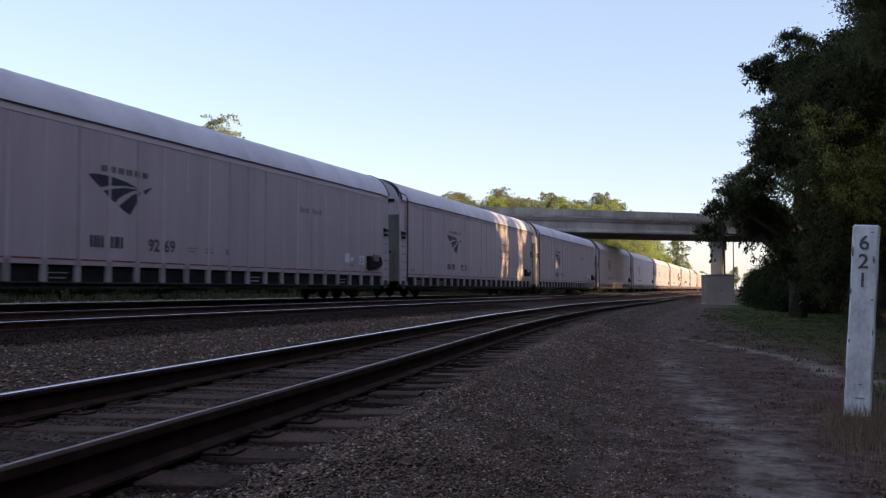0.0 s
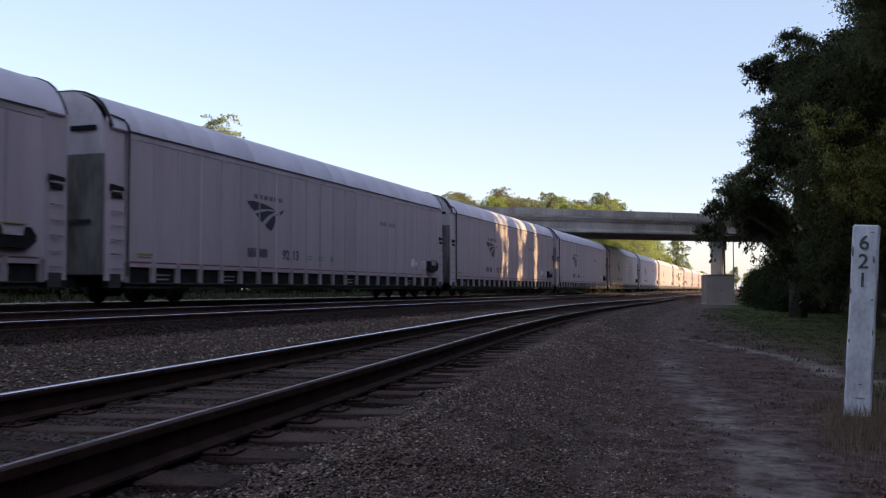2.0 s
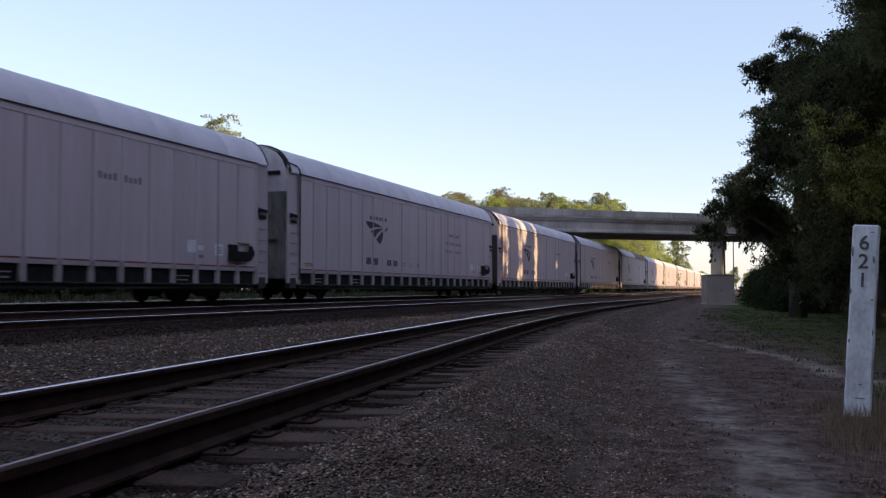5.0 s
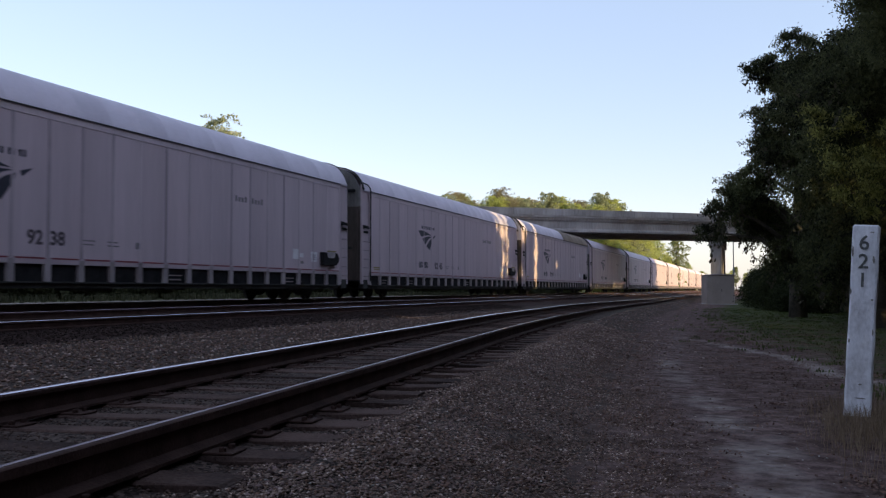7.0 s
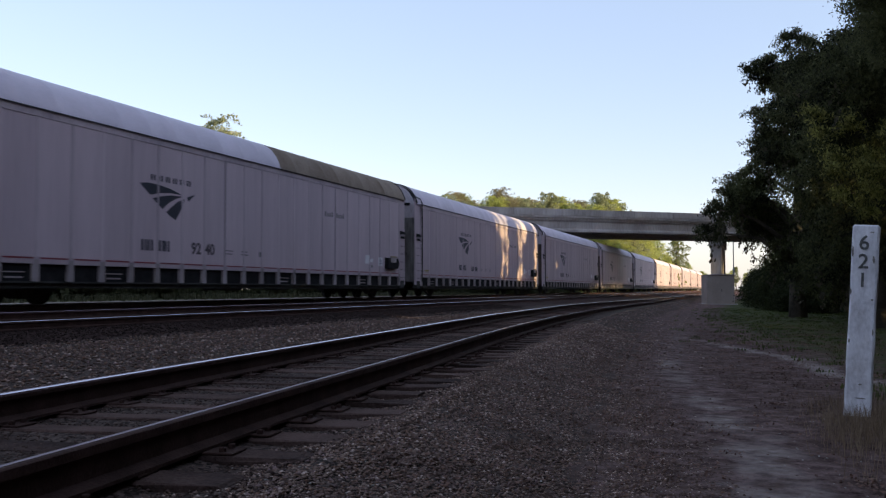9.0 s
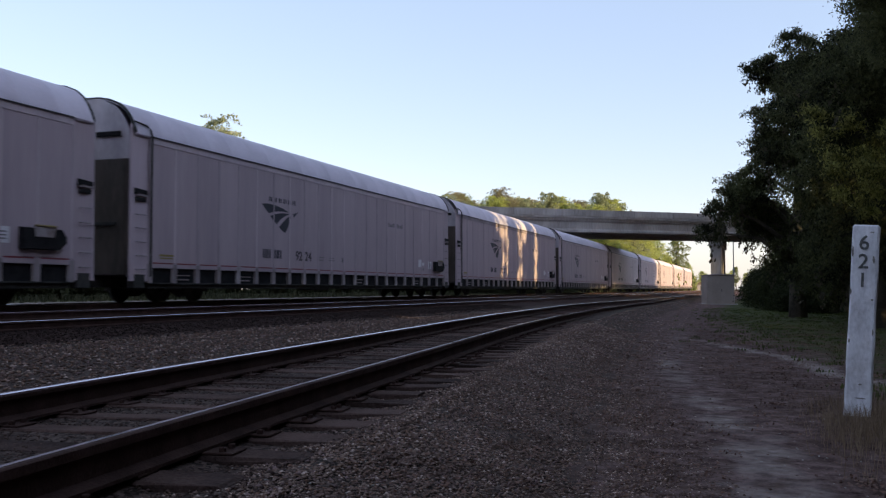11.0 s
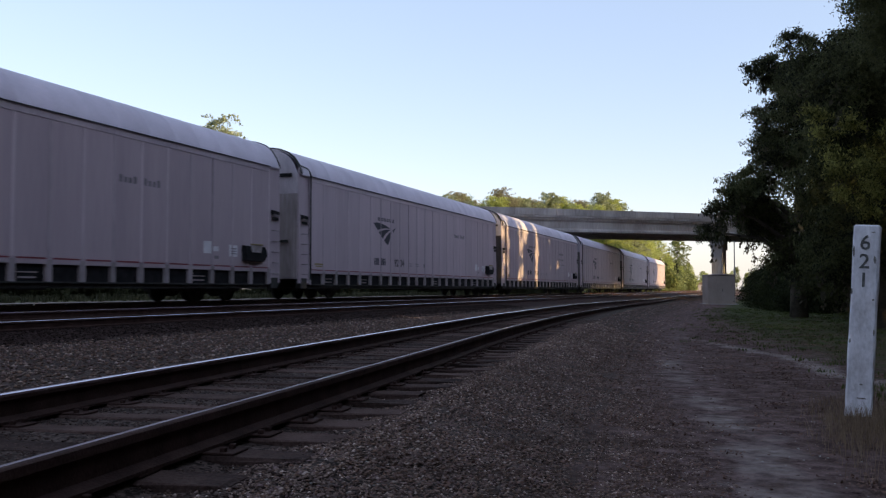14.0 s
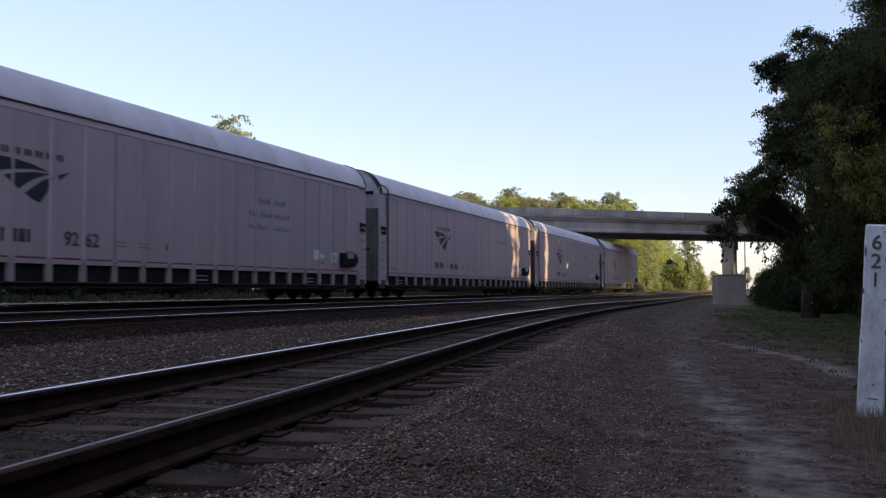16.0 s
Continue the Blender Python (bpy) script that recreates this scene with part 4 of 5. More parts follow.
def generic_tree(label, seed, h, leaf, size, per, clump, low=0.3, wide=0.28, count=26, lump=(0.045, 0.105), spray=0.0):
    rng = random.Random(seed)
    lob = []
    for i in range(count):
        f = low + (1 - low) * (i + 0.5) / count
        rr = wide * h * math.sin(math.pi * min(0.95, max(0.12, (f - low) / (1 - low) * 0.85 + 0.12)))
        a = i * 2.4 + rng.uniform(-0.5, 0.5)
        rr *= rng.uniform(0.35, 1.0)
        lob.append((math.cos(a) * rr, math.sin(a) * rr, f * h + rng.uniform(-0.5, 0.5), h * rng.uniform(*lump)))
    return make_tree(label, pose(0, -2000, -60), lob, h * 0.9, 0.02 * h, leaf, size, per, clump, seed, spray=spray, twigs=34)


def woods():
    rng = random.Random(9)
    dark = [generic_tree("dark evergreen tree in the wood beside the line", 21, 15, LEAF_DARK, 0.36, 60, 0.36, 0.06, 0.30), generic_tree("dark evergreen tree in the wood beside the line", 22, 16, LEAF_DARK, 0.36, 60, 0.36, 0.05, 0.32)]
    high = generic_tree("unseen tall high-crowned tree added to shape the low sun", 23, 24, LEAF_DARK, 0.36, 60, 0.4, 0.49, 0.2)
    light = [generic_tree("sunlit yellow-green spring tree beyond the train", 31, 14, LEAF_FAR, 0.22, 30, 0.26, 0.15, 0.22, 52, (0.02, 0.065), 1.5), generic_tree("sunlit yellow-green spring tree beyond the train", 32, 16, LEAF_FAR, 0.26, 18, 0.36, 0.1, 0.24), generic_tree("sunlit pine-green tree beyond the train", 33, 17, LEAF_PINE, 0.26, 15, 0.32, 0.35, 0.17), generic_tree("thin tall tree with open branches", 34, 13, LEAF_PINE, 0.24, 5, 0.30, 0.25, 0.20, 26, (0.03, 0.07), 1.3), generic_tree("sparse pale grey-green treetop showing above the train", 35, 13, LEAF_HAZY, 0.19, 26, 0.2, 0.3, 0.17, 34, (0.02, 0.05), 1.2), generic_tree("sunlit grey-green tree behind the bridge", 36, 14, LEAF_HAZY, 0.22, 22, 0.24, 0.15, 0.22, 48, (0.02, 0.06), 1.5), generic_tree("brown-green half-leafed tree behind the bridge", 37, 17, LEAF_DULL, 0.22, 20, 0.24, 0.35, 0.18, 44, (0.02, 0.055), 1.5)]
    lob = [(rng.uniform(-1, 1), rng.uniform(-1.3, 1.3), rng.uniform(0.1, 1.5), rng.uniform(0.4, 0.75)) for _ in range(12)]
    bush = make_tree("dark green bush on the verge beyond the train", pose(0, -2000, -60), lob, 1.2, 0.04, LEAF_VERGE, 0.2, 60, 0.2, 41, category="shrub", name="shrub")
    verge_bush = make_tree("green bushy growth along the line beyond the bridge", pose(0, -2000, -60), [(x * 1.2, y * 1.2, z * 1.5, w * 1.1) for x, y, z, w in lob], 1.6, 0.05, LEAF_PINE, 0.24, 36, 0.26, 42, category="shrub", name="shrub")
    used = set()

    def put(kind, x, y, scale=1.0, z=-0.45):
        m = pose(x, y, z, rng.uniform(-2, 2), rng.uniform(-2, 2), rng.uniform(0, 360)) @ Matrix.Scale(scale, 4)
        if kind not in used:
            used.add(kind)
            kind.matrix_basis = m
        else:
            c = copy_thing(kind, m)
            c.scale = (scale, scale, scale)
    # the wood along the right-hand side that shades the line
    y = -70
    while y < 142:
        for row in range(4):
            x = 13 + row * 6 + rng.uniform(-1.2, 1.2) + (3 if 10 < y < 50 else 0)
            yy = y + row * 2 + rng.uniform(-1, 1)
            if not (47 < yy + 0.1766 * (x - 14) < 79 or abs(yy - 26.4 + (x - 3.3) * 0.176) < 5.3):
                if 86 < yy + 0.1766 * (x - 14) < 124:       # unseen high crowns, placed here so that sun reaches the ground below them
                    put(high, x, yy, (0.93, 1.04, 1.15, 1.3)[row] * rng.uniform(0.97, 1.05), 0.0)
                    if row == 0 and rng.random() < 0.75:
                        put(dark[rng.randint(0, 1)], x, yy + 2, rng.uniform(0.36, 0.52), 0.0)
                else:
                    put(dark[rng.randint(0, 1)], x, yy, rng.uniform(0.95, 1.15) * (1.25 if y > 74 else 1.08), 0.0)
        y += 4.5
    for k in range(8):      # unseen high crowns over low growth, placed so the low sun slips in between them
        x = (15, 18.5)[k % 2] + rng.uniform(-0.8, 0.8)
        put(high, x, 26.4 - (x - 3.3) * 0.176 + (k - 3.5) * 1.7, rng.uniform(0.95, 1.05), 0.0)
    for k in range(5):
        put(dark[k % 2], 15.5, 24.5 + (k - 2) * 2.4, 0.34, 0.0)
    # unseen columnar trees, added to block the low sun except in narrow streaks
    slim = generic_tree("unseen slim dark tree added to cut the sun into streaks", 24, 17, LEAF_DARK, 0.40, 36, 0.22, 0.1, 0.028, 40, (0.025, 0.045))
    for y, size in ((50.9, 0.9), (52.4, 0.95), (53.3, 0.60), (54.3, 0.72), (55.2, 0.60), (56.3, 0.63), (57.2, 1.0), (58.5, 0.95), (60.1, 0.56), (61.0, 0.70), (61.8, 0.95), (62.8, 0.98), (64.4, 0.5), (65.5, 0.86), (66.6, 0.5)):
        put(slim, 14 + rng.uniform(-0.7, 0.7), y, size, 0.0)      # the low sun slips in streaks between them
    # unseen as well: sparse twigs added to mottle those streaks
    twiggy = generic_tree("unseen thin half-bare tree added to break up the sun streaks", 25, 17, LEAF_DARK, 0.22, 2, 0.35, 0.2, 0.045, 15, (0.025, 0.045))
    for y, size in ((53.5, 0.85), (55.5, 0.9), (59.6, 0.85), (64.0, 0.85), (66.6, 0.8)):
        put(twiggy, 13.2 + rng.uniform(-0.5, 0.5), y, size, 0.0)
    for k in range(8):
        put(slim, 14 + rng.uniform(-1.2, 1.2), 45.2 + k * 0.95, 1.05, 0.0)
        put(slim, 14 + rng.uniform(-1.2, 1.2), 67.6 + k * 1.15, 1.05 if k != 3 else 0.6, 0.0)
        put(slim, 20 + rng.uniform(-1.2, 1.2), 75.5 + k * 0.9, 1.15, 0.0)
        put(slim, 20 + rng.uniform(-1.2, 1.2), 42.5 + k * 0.9, 1.15, 0.0)
    for i in range(9):
        put(high if i < 5 else dark[i % 2], 38 + rng.uniform(-2, 2), 90 + i * 6.5, 1.5 if i < 5 else 1.25, 0.0)
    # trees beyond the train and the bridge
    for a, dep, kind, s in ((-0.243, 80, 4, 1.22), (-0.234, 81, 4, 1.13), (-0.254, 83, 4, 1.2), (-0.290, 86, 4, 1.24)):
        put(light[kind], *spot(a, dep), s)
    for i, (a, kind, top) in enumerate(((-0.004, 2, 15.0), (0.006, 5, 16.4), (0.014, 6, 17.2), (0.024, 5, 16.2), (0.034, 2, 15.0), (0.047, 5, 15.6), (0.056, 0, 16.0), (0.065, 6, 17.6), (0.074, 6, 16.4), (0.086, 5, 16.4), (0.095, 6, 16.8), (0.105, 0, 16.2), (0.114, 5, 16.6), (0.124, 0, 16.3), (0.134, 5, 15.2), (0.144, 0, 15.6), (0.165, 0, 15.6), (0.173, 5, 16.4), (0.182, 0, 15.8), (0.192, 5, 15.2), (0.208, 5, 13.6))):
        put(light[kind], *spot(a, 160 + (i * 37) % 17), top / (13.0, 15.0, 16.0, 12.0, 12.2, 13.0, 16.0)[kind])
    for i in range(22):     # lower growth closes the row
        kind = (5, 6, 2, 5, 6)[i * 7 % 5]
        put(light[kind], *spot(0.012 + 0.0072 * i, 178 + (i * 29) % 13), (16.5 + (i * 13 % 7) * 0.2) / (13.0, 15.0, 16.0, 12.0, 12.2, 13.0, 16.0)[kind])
    for i in range(17):
        put(light[(0, 1, 1)[i % 3]], -22.5 - rng.uniform(0, 2) - (i % 3) * 2.5, 152 + i * 3.8 + rng.uniform(-1.5, 1.5), rng.uniform(0.78, 0.95))
    for i in range(34):
        put(verge_bush, -21.5 - rng.uniform(0, 4), 158 + i * 4.4, rng.uniform(1.0, 1.9) * (1.5 if i > 9 else 1.0))
    for i in range(22):
        put(light[rng.choice((1, 2, 0))], -22 - rng.uniform(0, 9), 250 + i * 8, rng.uniform(0.36, 0.5))
    for i in range(40):
        put(light[rng.choice((0, 1, 2))], -70 + i * 3.6 + rng.uniform(-2, 2), 520 + rng.uniform(0, 90), rng.uniform(0.7, 0.95))
    y = 2.0
    while y < 150:
        put(bush, -28.5 - rng.uniform(0, 1.6), y, rng.uniform(0.75, 1.2), float(ground_z(-29.0, y)) - 0.05)
        y += 1.9
    put(light[3], -23.5, 296, 1.4)
    put(light[3], -24.5, 312, 1.3)
    for x, y, size in ((-25.0, 222, 0.86), (-25.5, 236, 0.92), (-25.0, 250, 0.9)):
        put(light[1], x, y, size)
    for i in range(7):      # dark bushy growth by the line
        put(dark[i % 2], -23.2 - rng.uniform(0, 2), 226 + i * 11, rng.uniform(0.52, 0.64))


woods()


def tufts(name, label, mat, places, rng, height, width, n):
    """Upright curved blades, in tufts."""
    p = np.repeat(places, n, axis=0) + np.concatenate([rng.normal(0, 0.06, (len(places) * n, 2)), np.zeros((len(places) * n, 1))], 1)
    m = len(p)
    ang = rng.uniform(0, math.tau, m)
    lean = rng.uniform(0.1, 0.9, m)
    h = height * rng.uniform(0.4, 1.25, m)
    out = np.stack([np.cos(ang), np.sin(ang), np.zeros(m)], -1)
    side = np.stack([-np.sin(ang), np.cos(ang), np.zeros(m)], -1) * width
    mid = p + out * (lean * h * 0.35)[:, None] + np.array([0, 0, 1]) * (h * 0.6)[:, None]
    tip = p + out * (lean * h)[:, None] + np.array([0, 0, 1]) * (h * (1 - 0.3 * lean))[:, None]
    v = np.stack([p - side, p + side, mid - side * 0.7, mid + side * 0.7, tip], 1).reshape(-1, 3)
    i = np.arange(m)[:, None] * 5
    f = np.concatenate([i + [[0, 1, 3]], i + [[0, 3, 2]], i + [[2, 3, 4]]])
    return tagged(new(name, mesh_np(name, v, f, mat)), label, "grass", kind="stuff")


def on_ground(x, y, lift=0.0):
    return np.stack([x, y, ground_z(x, y) + lift], -1)


def plants():
    rng = np.random.RandomState(4)
    # dry straw round the post and along the path's edge
    x, y = rng.normal(1.05, 0.42, 520), rng.normal(7.3, 0.85, 520)
    k = (x > 0.40) & (y > 5.2) & (np.hypot(x - 0.755, y - 8.17) > 0.13)
    tufts("dry_grass", "tan dry grass tufts round the white post", STRAW, on_ground(x[k], y[k]), rng, 0.15, 0.0016, 13)
    x, y = rng.uniform(-2.4, 2.5, 1300), 3.4 + 40 * rng.uniform(0, 1, 1300) ** 1.3
    k = (np.abs(x - path_x(y)) > 0.45) & (x > siding_x(y) + 2.0)
    tufts("sparse_weeds", "sparse short brown weeds on the dirt", WEED, on_ground(x[k], y[k]), rng, 0.035, 0.0014, 26)
    x, y = rng.uniform(-3.5, 11, 4200), rng.uniform(10, 60, 4200)
    k = x - grass_edge(y) > rng.uniform(-0.4, 1.3, 4200) ** 2 * np.sign(rng.uniform(-0.25, 1, 4200))
    tufts("grass", "green grass under the trees", BLADE, on_ground(x[k], y[k]), rng, 0.055, 0.008, 14)
    x, y = rng.uniform(0.9, 3.5, 260), rng.uniform(5.0, 11, 260)
    tufts("short_grass", "short green grass beside the path", BLADE, on_ground(x, y), rng, 0.11, 0.004, 18)
    x, y = rng.uniform(-34, -24.4, 3000), rng.uniform(14, 120, 3000)
    tufts("far_grass", "green grass strip beyond the train", VERGE_GRASS, on_ground(x, y), rng, 0.30, 0.02, 10)
    # fallen leaves
    x, y = rng.uniform(-2.4, 3, 5000), 1.7 + 34 * rng.uniform(0, 1, 5000) ** 1.7
    cx, cy = rng.uniform(-2.2, 2.6, 420), 2.2 + 22 * rng.uniform(0, 1, 420) ** 1.4
    x = np.concatenate([x, np.repeat(cx, 70) + rng.normal(0, 1, 420 * 70) * np.repeat(rng.uniform(0.06, 0.2, 420), 70)])
    y = np.concatenate([y, np.repeat(cy, 70) + rng.normal(0, 1, 420 * 70) * np.repeat(rng.uniform(0.06, 0.2, 420), 70)])
    keep = x > siding_x(y) + 1.6
    x, y = x[keep], y[keep]
    on_path = np.abs(x - path_x(y)) < 0.28
    keep = ~on_path | (np.arange(len(x)) >= 5000) & (np.sin(np.arange(len(x)) // 70 * 1.7) > 0.3)
    x, y = x[keep], y[keep]
    c = on_ground(x, y, 0.015)
    v, f = leaf_arrays(c, rng.uniform(0.014, 0.036, len(c)), rng, slim=0.34, lying=True)
    tagged(new("leaf_litter", mesh_np("leaf_litter", v, f, LITTER)), "scattered brown fallen leaves on the dirt", "leaves", kind="stuff")


plants()


def stones():
    """Crushed stone: low-poly chips strewn over the ballast, thick by the tracks and thin on the dirt."""
    rng = np.random.RandomState(8)
    t = (1 + 5 ** 0.5) / 2
    octa = np.array([(1, 0, 0), (-1, 0, 0), (0, 1, 0), (0, -1, 0), (0, 0, 1), (0, 0, -1)], float)
    octa_tri = np.array([(0, 2, 4), (2, 1, 4), (1, 3, 4), (3, 0, 4), (2, 0, 5), (1, 2, 5), (3, 1, 5), (0, 3, 5)])
    ico = np.array([(-1, t, 0), (1, t, 0), (-1, -t, 0), (1, -t, 0), (0, -1, t), (0, 1, t), (0, -1, -t), (0, 1, -t), (t, 0, -1), (t, 0, 1), (-t, 0, -1), (-t, 0, 1)]) / 1.9
    ico_tri = np.array([(0, 11, 5), (0, 5, 1), (0, 1, 7), (0, 7, 10), (0, 10, 11), (1, 5, 9), (5, 11, 4), (11, 10, 2), (10, 7, 6), (7, 1, 8), (3, 9, 4), (3, 4, 2), (3, 2, 6), (3, 6, 8), (3, 8, 9), (4, 9, 5), (2, 4, 11), (6, 2, 10), (8, 6, 7), (9, 8, 1)])

    def chips(name, label, x, y, lo, hi, sink, mat=STONE):
        n = len(x)
        base, tri = (octa, octa_tri) if n > 9000 else (ico, ico_tri)
        s = rng.uniform(lo, hi, (n, 1, 1))
        v = base[None] * (1 + rng.uniform(-0.42, 0.42, (n, len(base), 1))) * rng.uniform(0.55, 1.1, (n, 1, 3)) * s * np.array([1, 1, 0.5])
        a = rng.uniform(0, math.tau, n)
        ca, sa = np.cos(a)[:, None], np.sin(a)[:, None]
        vx, vy = v[..., 0] * ca - v[..., 1] * sa, v[..., 0] * sa + v[..., 1] * ca
        v = np.stack([vx, vy, v[..., 2]], -1) + np.stack([x, y, ground_z(x, y) + s[:, 0, 0] * sink], -1)[:, None]
        f = (tri[None] + (np.arange(n) * len(base))[:, None, None]).reshape(-1, 3)
        tagged(new(name, mesh_np(name, v.reshape(-1, 3), f, mat)), label, "gravel", kind="stuff")

    n = 190000
    y = 2.2 + 19 * rng.uniform(0, 1, n) ** 1.8
    u = rng.uniform(0.9, 3.9, n)
    drift = np.array([noise.noise((v * 2.2, w * 2.2, 3.0)) + 0.6 * noise.noise((v * 7, w * 7, 5.0)) for v, w in zip(u, y)])
    keep = (siding_x(y) + u < path_x(y) - rng.uniform(0.15, 0.75, n)) & ((u > 1.24 + 0.35 * drift) | (rng.uniform(0, 1, n) < 0.25)) & (rng.uniform(0, 1, n) < 0.92 + 0.35 * drift) & (rng.uniform(0, 1, n) < np.interp(u, [1.3, 2.7, 3.5, 3.9], [1.0, 0.85, 0.3, 0.08])) & (rng.uniform(0, 1, n) < np.interp(y, [2.5, 4.5], [0.55, 1]))
    chips("ballast_stones", "grey-brown crushed-stone ballast along the siding", siding_x(y)[keep] + u[keep], y[keep], 0.006, 0.0165 * np.interp(u[keep], [1.6, 3.2], [1, 0.8])[:, None, None], 0.12)
    n = 20000
    y = 3.5 + 26 * rng.uniform(0, 1, n) ** 1.7
    chips("ballast_stones", "grey-brown crushed-stone ballast on the siding's far shoulder", siding_x(y) - rng.uniform(1.36, 2.6, n), y, 0.009, 0.021, 0.25)
    n = 30000
    y = 3 + 40 * rng.uniform(0, 1, n) ** 1.4
    x = rng.uniform(-11.4, -5.0, n)
    keep = x < siding_x(y) - 1.25
    chips("ballast_stones", "grey-brown crushed-stone ballast between the tracks", x[keep], y[keep], 0.016, 0.038, 0.35)
    n = 14000
    x, y = rng.uniform(-2.0, 2.2, n), 1.6 + 22 * rng.uniform(0, 1, n) ** 1.6
    off = np.abs(x - path_x(y)) > 0.3 + rng.uniform(0.0, 0.5, n)
    chips("scattered_stones", "small stones scattered on the trackside dirt", x[off], y[off], 0.003, 0.009, 0.1)
    n = 9500
    y = 6 + 40 * rng.uniform(0, 1, n) ** 1.2
    chips("oily_ballast", "oil-darkened ballast on the main track's shoulder", rng.uniform(-12.9, -11.2, n), y, 0.016, 0.038, 0.35, STONE_DARK)
    n = 9000
    y = 12 + 75 * rng.uniform(0, 1, n) ** 1.3
    chips("coarse_gravel", "coarse gravel beside the curving siding", siding_x(y) + 1.4 + np.abs(rng.normal(0, 1.1, n)), y, 0.010, 0.030, 0.1)
    n = 26000
    y = 2 + 22 * rng.uniform(0, 1, n) ** 1.6
    u = rng.uniform(-1.4, 1.4, n)
    keep = (np.abs(u) < 0.66) | (np.abs(u) > 0.84)
    chips("bed_stones", "small brown stones filling the siding's bed", siding_x(y)[keep] + u[keep], y[keep], 0.005, 0.015, 0.5, STONE_BED)
    n = 900
    x, y = rng.uniform(-2.4, 1.6, n), 1.8 + 14 * rng.uniform(0, 1, n) ** 1.5
    chips("pale_stones", "few pale stones among the dark gravel", x, y, 0.003, 0.010, 0.3, STONE_PALE)


stones()


# ---- milepost, bridge, shelter ----
def milepost():
    x, y = 0.755, 8.17
    z = float(ground_z(x, y))
    root = tagged(new("milepost"), "white-painted concrete milepost with black digits, chipped and leaning", "milepost")
    bm = bmesh.new()
    box(bm, -0.100, 0.100, -0.08, 0.08, -0.3, 1.52, 0.014)
    bmesh.ops.subdivide_edges(bm, edges=[e for e in bm.edges if abs(e.verts[0].co.z - e.verts[1].co.z) > 1], cuts=14)
    rnd = random.Random(2)
    for v in bm.verts:
        v.co += Vector((rnd.uniform(-0.004, 0.004), rnd.uniform(-0.004, 0.004), 0))
    part("post", bm, POST, root)
    for i, ch in enumerate("621"):
        writing("digit", ch, 0.165, LETTER, root, pose(-0.008, -0.083, 1.37 - 0.15 * i, 90, 0, 0), bold=0.002)
    marks = []
    for px, pz, w, h in ((0.012, 0.24, 0.012, 0.010), (0.066, 1.24, 0.010, 0.035), (-0.088, 1.30, 0.008, 0.05), (-0.090, 0.98, 0.007, 0.03), (0.070, 0.92, 0.010, 0.008), (0.085, 0.66, 0.007, 0.028), (-0.085, 0.58, 0.008, 0.02), (0.05, 1.46, 0.02, 0.005), (0.02, 0.13, 0.05, 0.006)):
        marks.append([(px + w * rnd.uniform(0.6, 1.2) * math.cos(k * 1.05), pz + h * rnd.uniform(0.6, 1.2) * math.sin(k * 1.05)) for k in range(6)])
    for mark in marks:
        flat("chip", [mark], CHIP, root, pose(0, -0.083, 0, 90, 0, 0), 0.003)
    root.matrix_basis = pose(x, y, z + 0.02, 0, 3.6, -9)


milepost()


def bridge():
    """A skewed concrete girder bridge that carries a road over the tracks."""
    bx, by = spot(0.2885, 108.0)
    root = tagged(new("road_bridge"), "grey concrete girder road bridge crossing over the railway", "bridge")
    root.matrix_basis = pose(bx, by, 0, 0, 0, 38.3)
    # local x runs along the bridge, -y faces the camera
    boxes("deck", CONCRETE, root, [(-75, 60, -0.25, 12.5, 8.45, 8.70)], 0.02)
    for yy in (-0.3, 12.2):
        for i in range(27):
            x0 = -75 + i * 5
            boxes("parapet", CONCRETE, root, [(x0 + 0.01, x0 + 4.99, yy, yy + 0.28, 8.70, 9.44)], 0.02)
    for i in range(6):
        bm = bmesh.new()
        yy = 0.05 + i * 2.4
        prof = [(-0.0, 6.95), (0.55, 6.95), (0.55, 7.15), (0.36, 7.35), (0.36, 8.05), (0.62, 8.25), (0.62, 8.45), (-0.07, 8.45), (-0.07, 8.25), (0.19, 8.05), (0.19, 7.35), (0.0, 7.15)]
        for x0, x1 in ((-75, -31.2), (-31, 0.9), (1.1, 60)):
            a, b = [bm.verts.new((x0, yy + u, w)) for u, w in prof], [bm.verts.new((x1, yy + u, w)) for u, w in prof]
            bm.faces.new(a), bm.faces.new(b[::-1])
            for j in range(len(prof)):
                q = (j + 1) % len(prof)
                bm.faces.new((a[j], a[q], b[q], b[j]))
        part("girder", bm, CONCRETE, root)
    for px in (1.0, -31.1):
        turn = pose(px, 0, 0, 0, 0, -38.3)      # piers stand in line with the tracks
        bm = bmesh.new()
        box(bm, -0.8, 0.8, 0.3, 15.6, 5.75, 6.95, 0.05)
        part("pier_cap", bm, CONCRETE, root, at=turn)
        for yy in (1.4, 8.0, 14.4):
            bm = bmesh.new()
            box(bm, -0.62, 0.62, yy - 0.62, yy + 0.62, -3, 5.75, 0.06)
            part("pier_column", bm, CONCRETE, root, at=turn)
    return root


bridge()


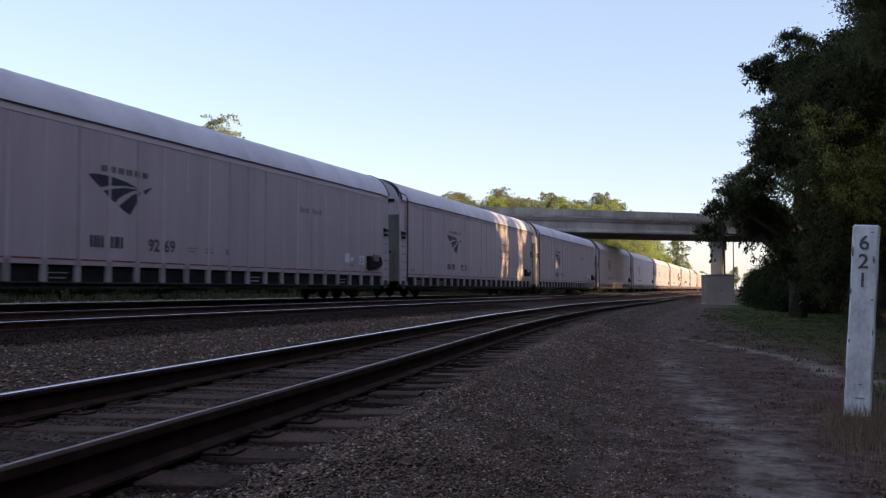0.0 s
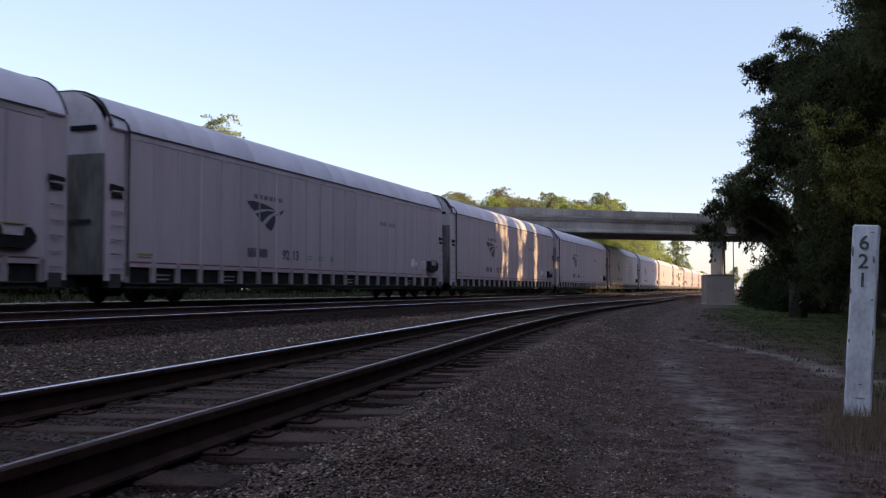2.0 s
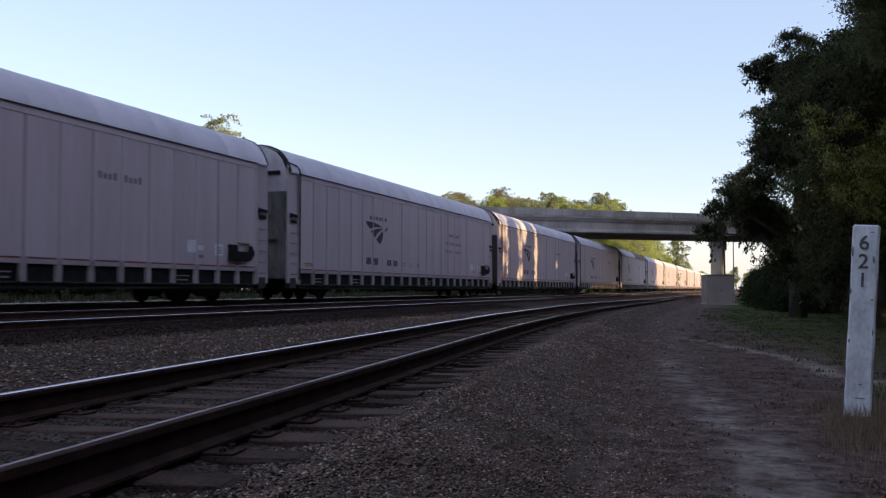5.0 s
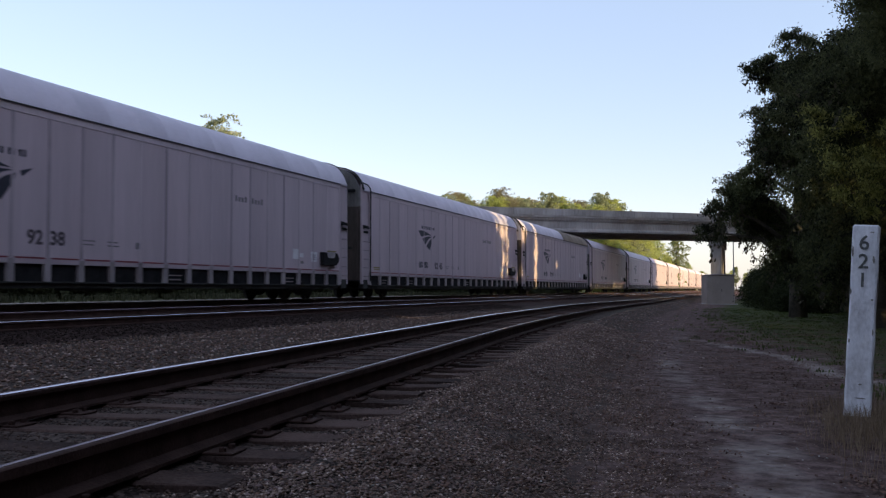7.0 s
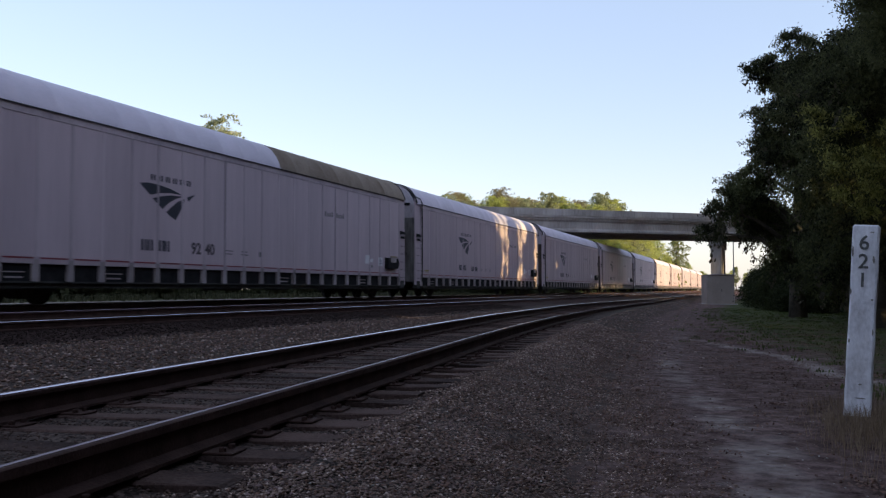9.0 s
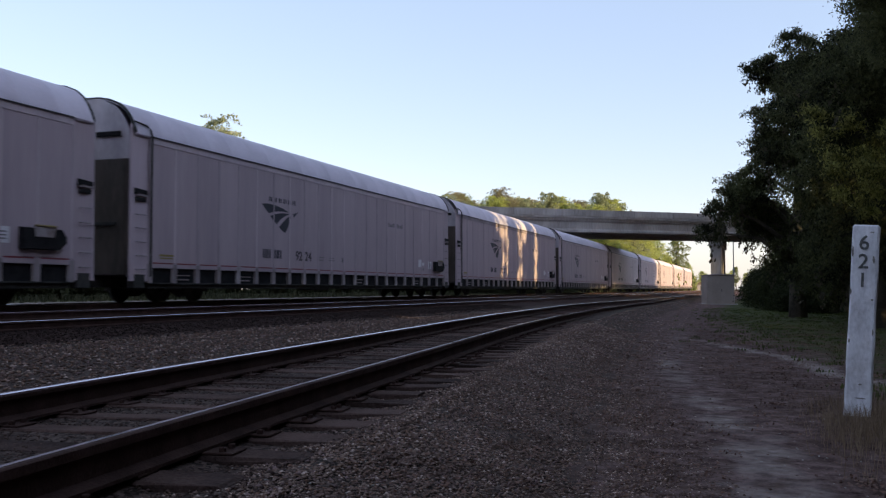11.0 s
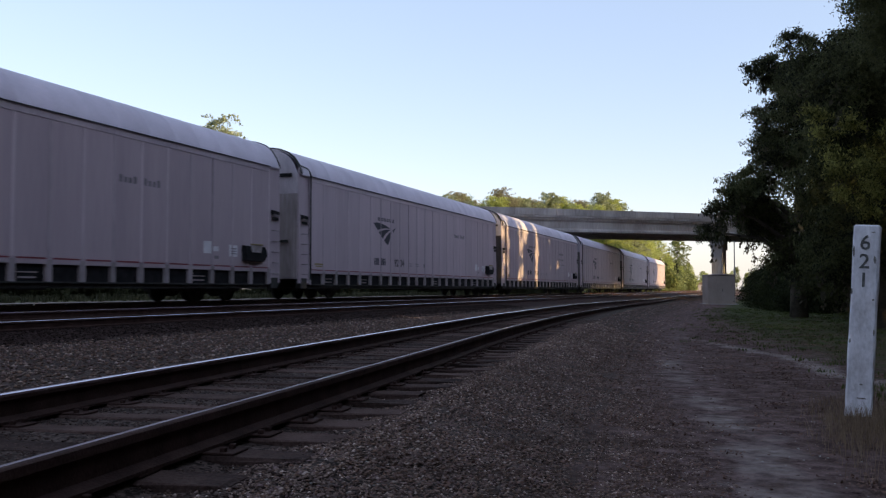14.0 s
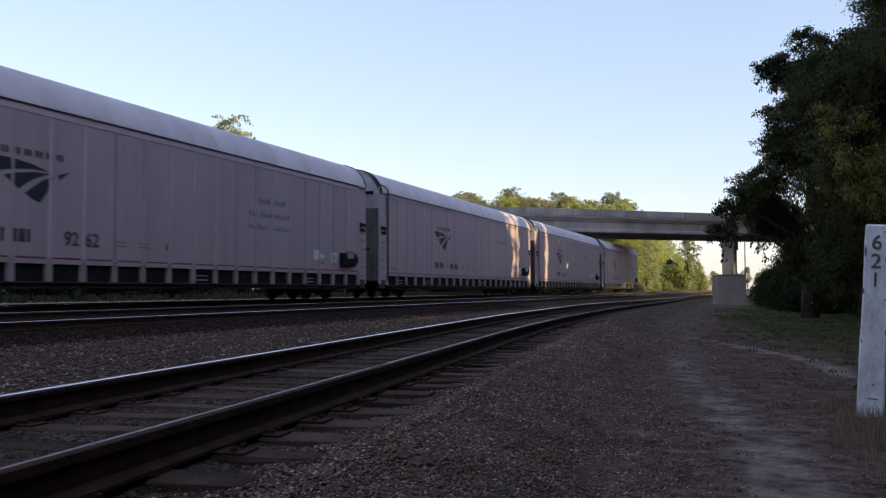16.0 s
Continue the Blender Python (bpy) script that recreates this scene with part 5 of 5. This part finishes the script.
def shelter():
    x, y = spot(0.298, 74.0)
    z = float(ground_z(x, y)) - 0.03
    root = tagged(new("equipment_shelter"), "weathered grey trackside signal equipment shelter beside the siding", "equipment shelter")
    bm = bmesh.new()
    box(bm, -1.08, 1.08, -0.9, 0.9, 0.0, 2.34, 0.03)
    part("body", bm, SHELTER, root)
    boxes("base_slab", CONCRETE, root, [(-1.3, 1.3, -1.05, 1.05, -0.15, 0.08)], 0.02)
    bm = bmesh.new()
    a = [(-1.13, 2.34), (1.13, 2.34), (1.13, 2.38), (-0.1, 2.47), (-1.13, 2.38)]
    lo, hi = [bm.verts.new((u, -0.98, w)) for u, w in a], [bm.verts.new((u, 0.98, w)) for u, w in a]
    bm.faces.new(lo), bm.faces.new(hi[::-1])
    for j in range(5):
        q = (j + 1) % 5
        bm.faces.new((lo[j], lo[q], hi[q], hi[j]))
    part("roof", bm, WHITE, root, "pale shallow-pitched metal roof")
    door = boxes("door", SHELTER, root, [(-0.05, 0.95, -0.912, -0.898, 0.12, 2.15)], 0.006)
    boxes("handle", BLACK, door, [(0.05, 0.09, -0.95, -0.912, 1.05, 1.25)], 0.008)
    for u in (-0.62,):
        boxes("seam", SHELTER, root, [(u - 0.015, u + 0.015, -0.915, -0.898, 0.1, 2.3)])
    root.matrix_basis = pose(x, y, z, 0, 0, 17)
    mast = tagged(new("antenna_mast"), "thin grey metal mast beside the shelter", "mast")
    mx, my = spot(0.3155, 75.2)
    bm = bmesh.new()
    tube(bm, [(0, 0, -0.2), (0, 0, 5.2)], [0.05, 0.04], 8)
    part("pole", bm, METAL, mast)
    boxes("bracket", METAL, mast, [(-0.08, 0.08, -0.08, 0.08, 2.3, 2.9)], 0.02)
    mast.matrix_basis = pose(mx, my, z)


shelter()


def far_building():
    """A small low building by the line, far beyond the bridge."""
    root = tagged(new("trackside_building"), "small pale low building by the line beyond the bridge", "building")
    boxes("wall", GABLE, root, [(-3.2, 3.2, -2.5, 2.5, -0.6, 2.2)], 0.03)
    bm = bmesh.new()
    cut = [(-3.7, 2.2), (3.7, 2.2), (3.7, 2.35), (0, 3.3), (-3.7, 2.35)]
    lo, hi = [bm.verts.new((u, -2.9, w)) for u, w in cut], [bm.verts.new((u, 2.9, w)) for u, w in cut]
    bm.faces.new(lo), bm.faces.new(hi[::-1])
    for j in range(5):
        q = (j + 1) % 5
        bm.faces.new((lo[j], lo[q], hi[q], hi[j]))
    part("roof", bm, ROOF_RUST, root, "rusty brown roof")
    boxes("door", BLACK, root, [(0.3, 1.3, -2.53, -2.49, -0.4, 1.7)])
    root.matrix_basis = pose(-23.0, 398, 0.15, 0, 0, 12)


far_building()


# ---- what moves ----
# seconds, and metres by which the train lags behind a steady run
LAGS = [(0, 0.18), (1 / 30, 0.20), (0.5, 0.48), (1.0, 1.0), (2.0, 1.14), (3.0, 1.08), (4.0, 1.0), (5.2, 0.88), (6.5, 0.80), (8.0, 0.66), (9.2, 0.60), (10.4, 0.55), (11.5, 0.43), (13.0, 0.23), (14.5, -0.05), (15.3, -0.12), (16 - 1 / 30, -0.1), (16, -0.1)]

def motions():
    for k, car in TRAIN:
        start = FIRST + k * PITCH
        rows = [(t, pose(MAIN_FAR, start - SPEED * t + lag, FAR_Z)) for t, lag in LAGS]
        walk(car, rows)


motions()
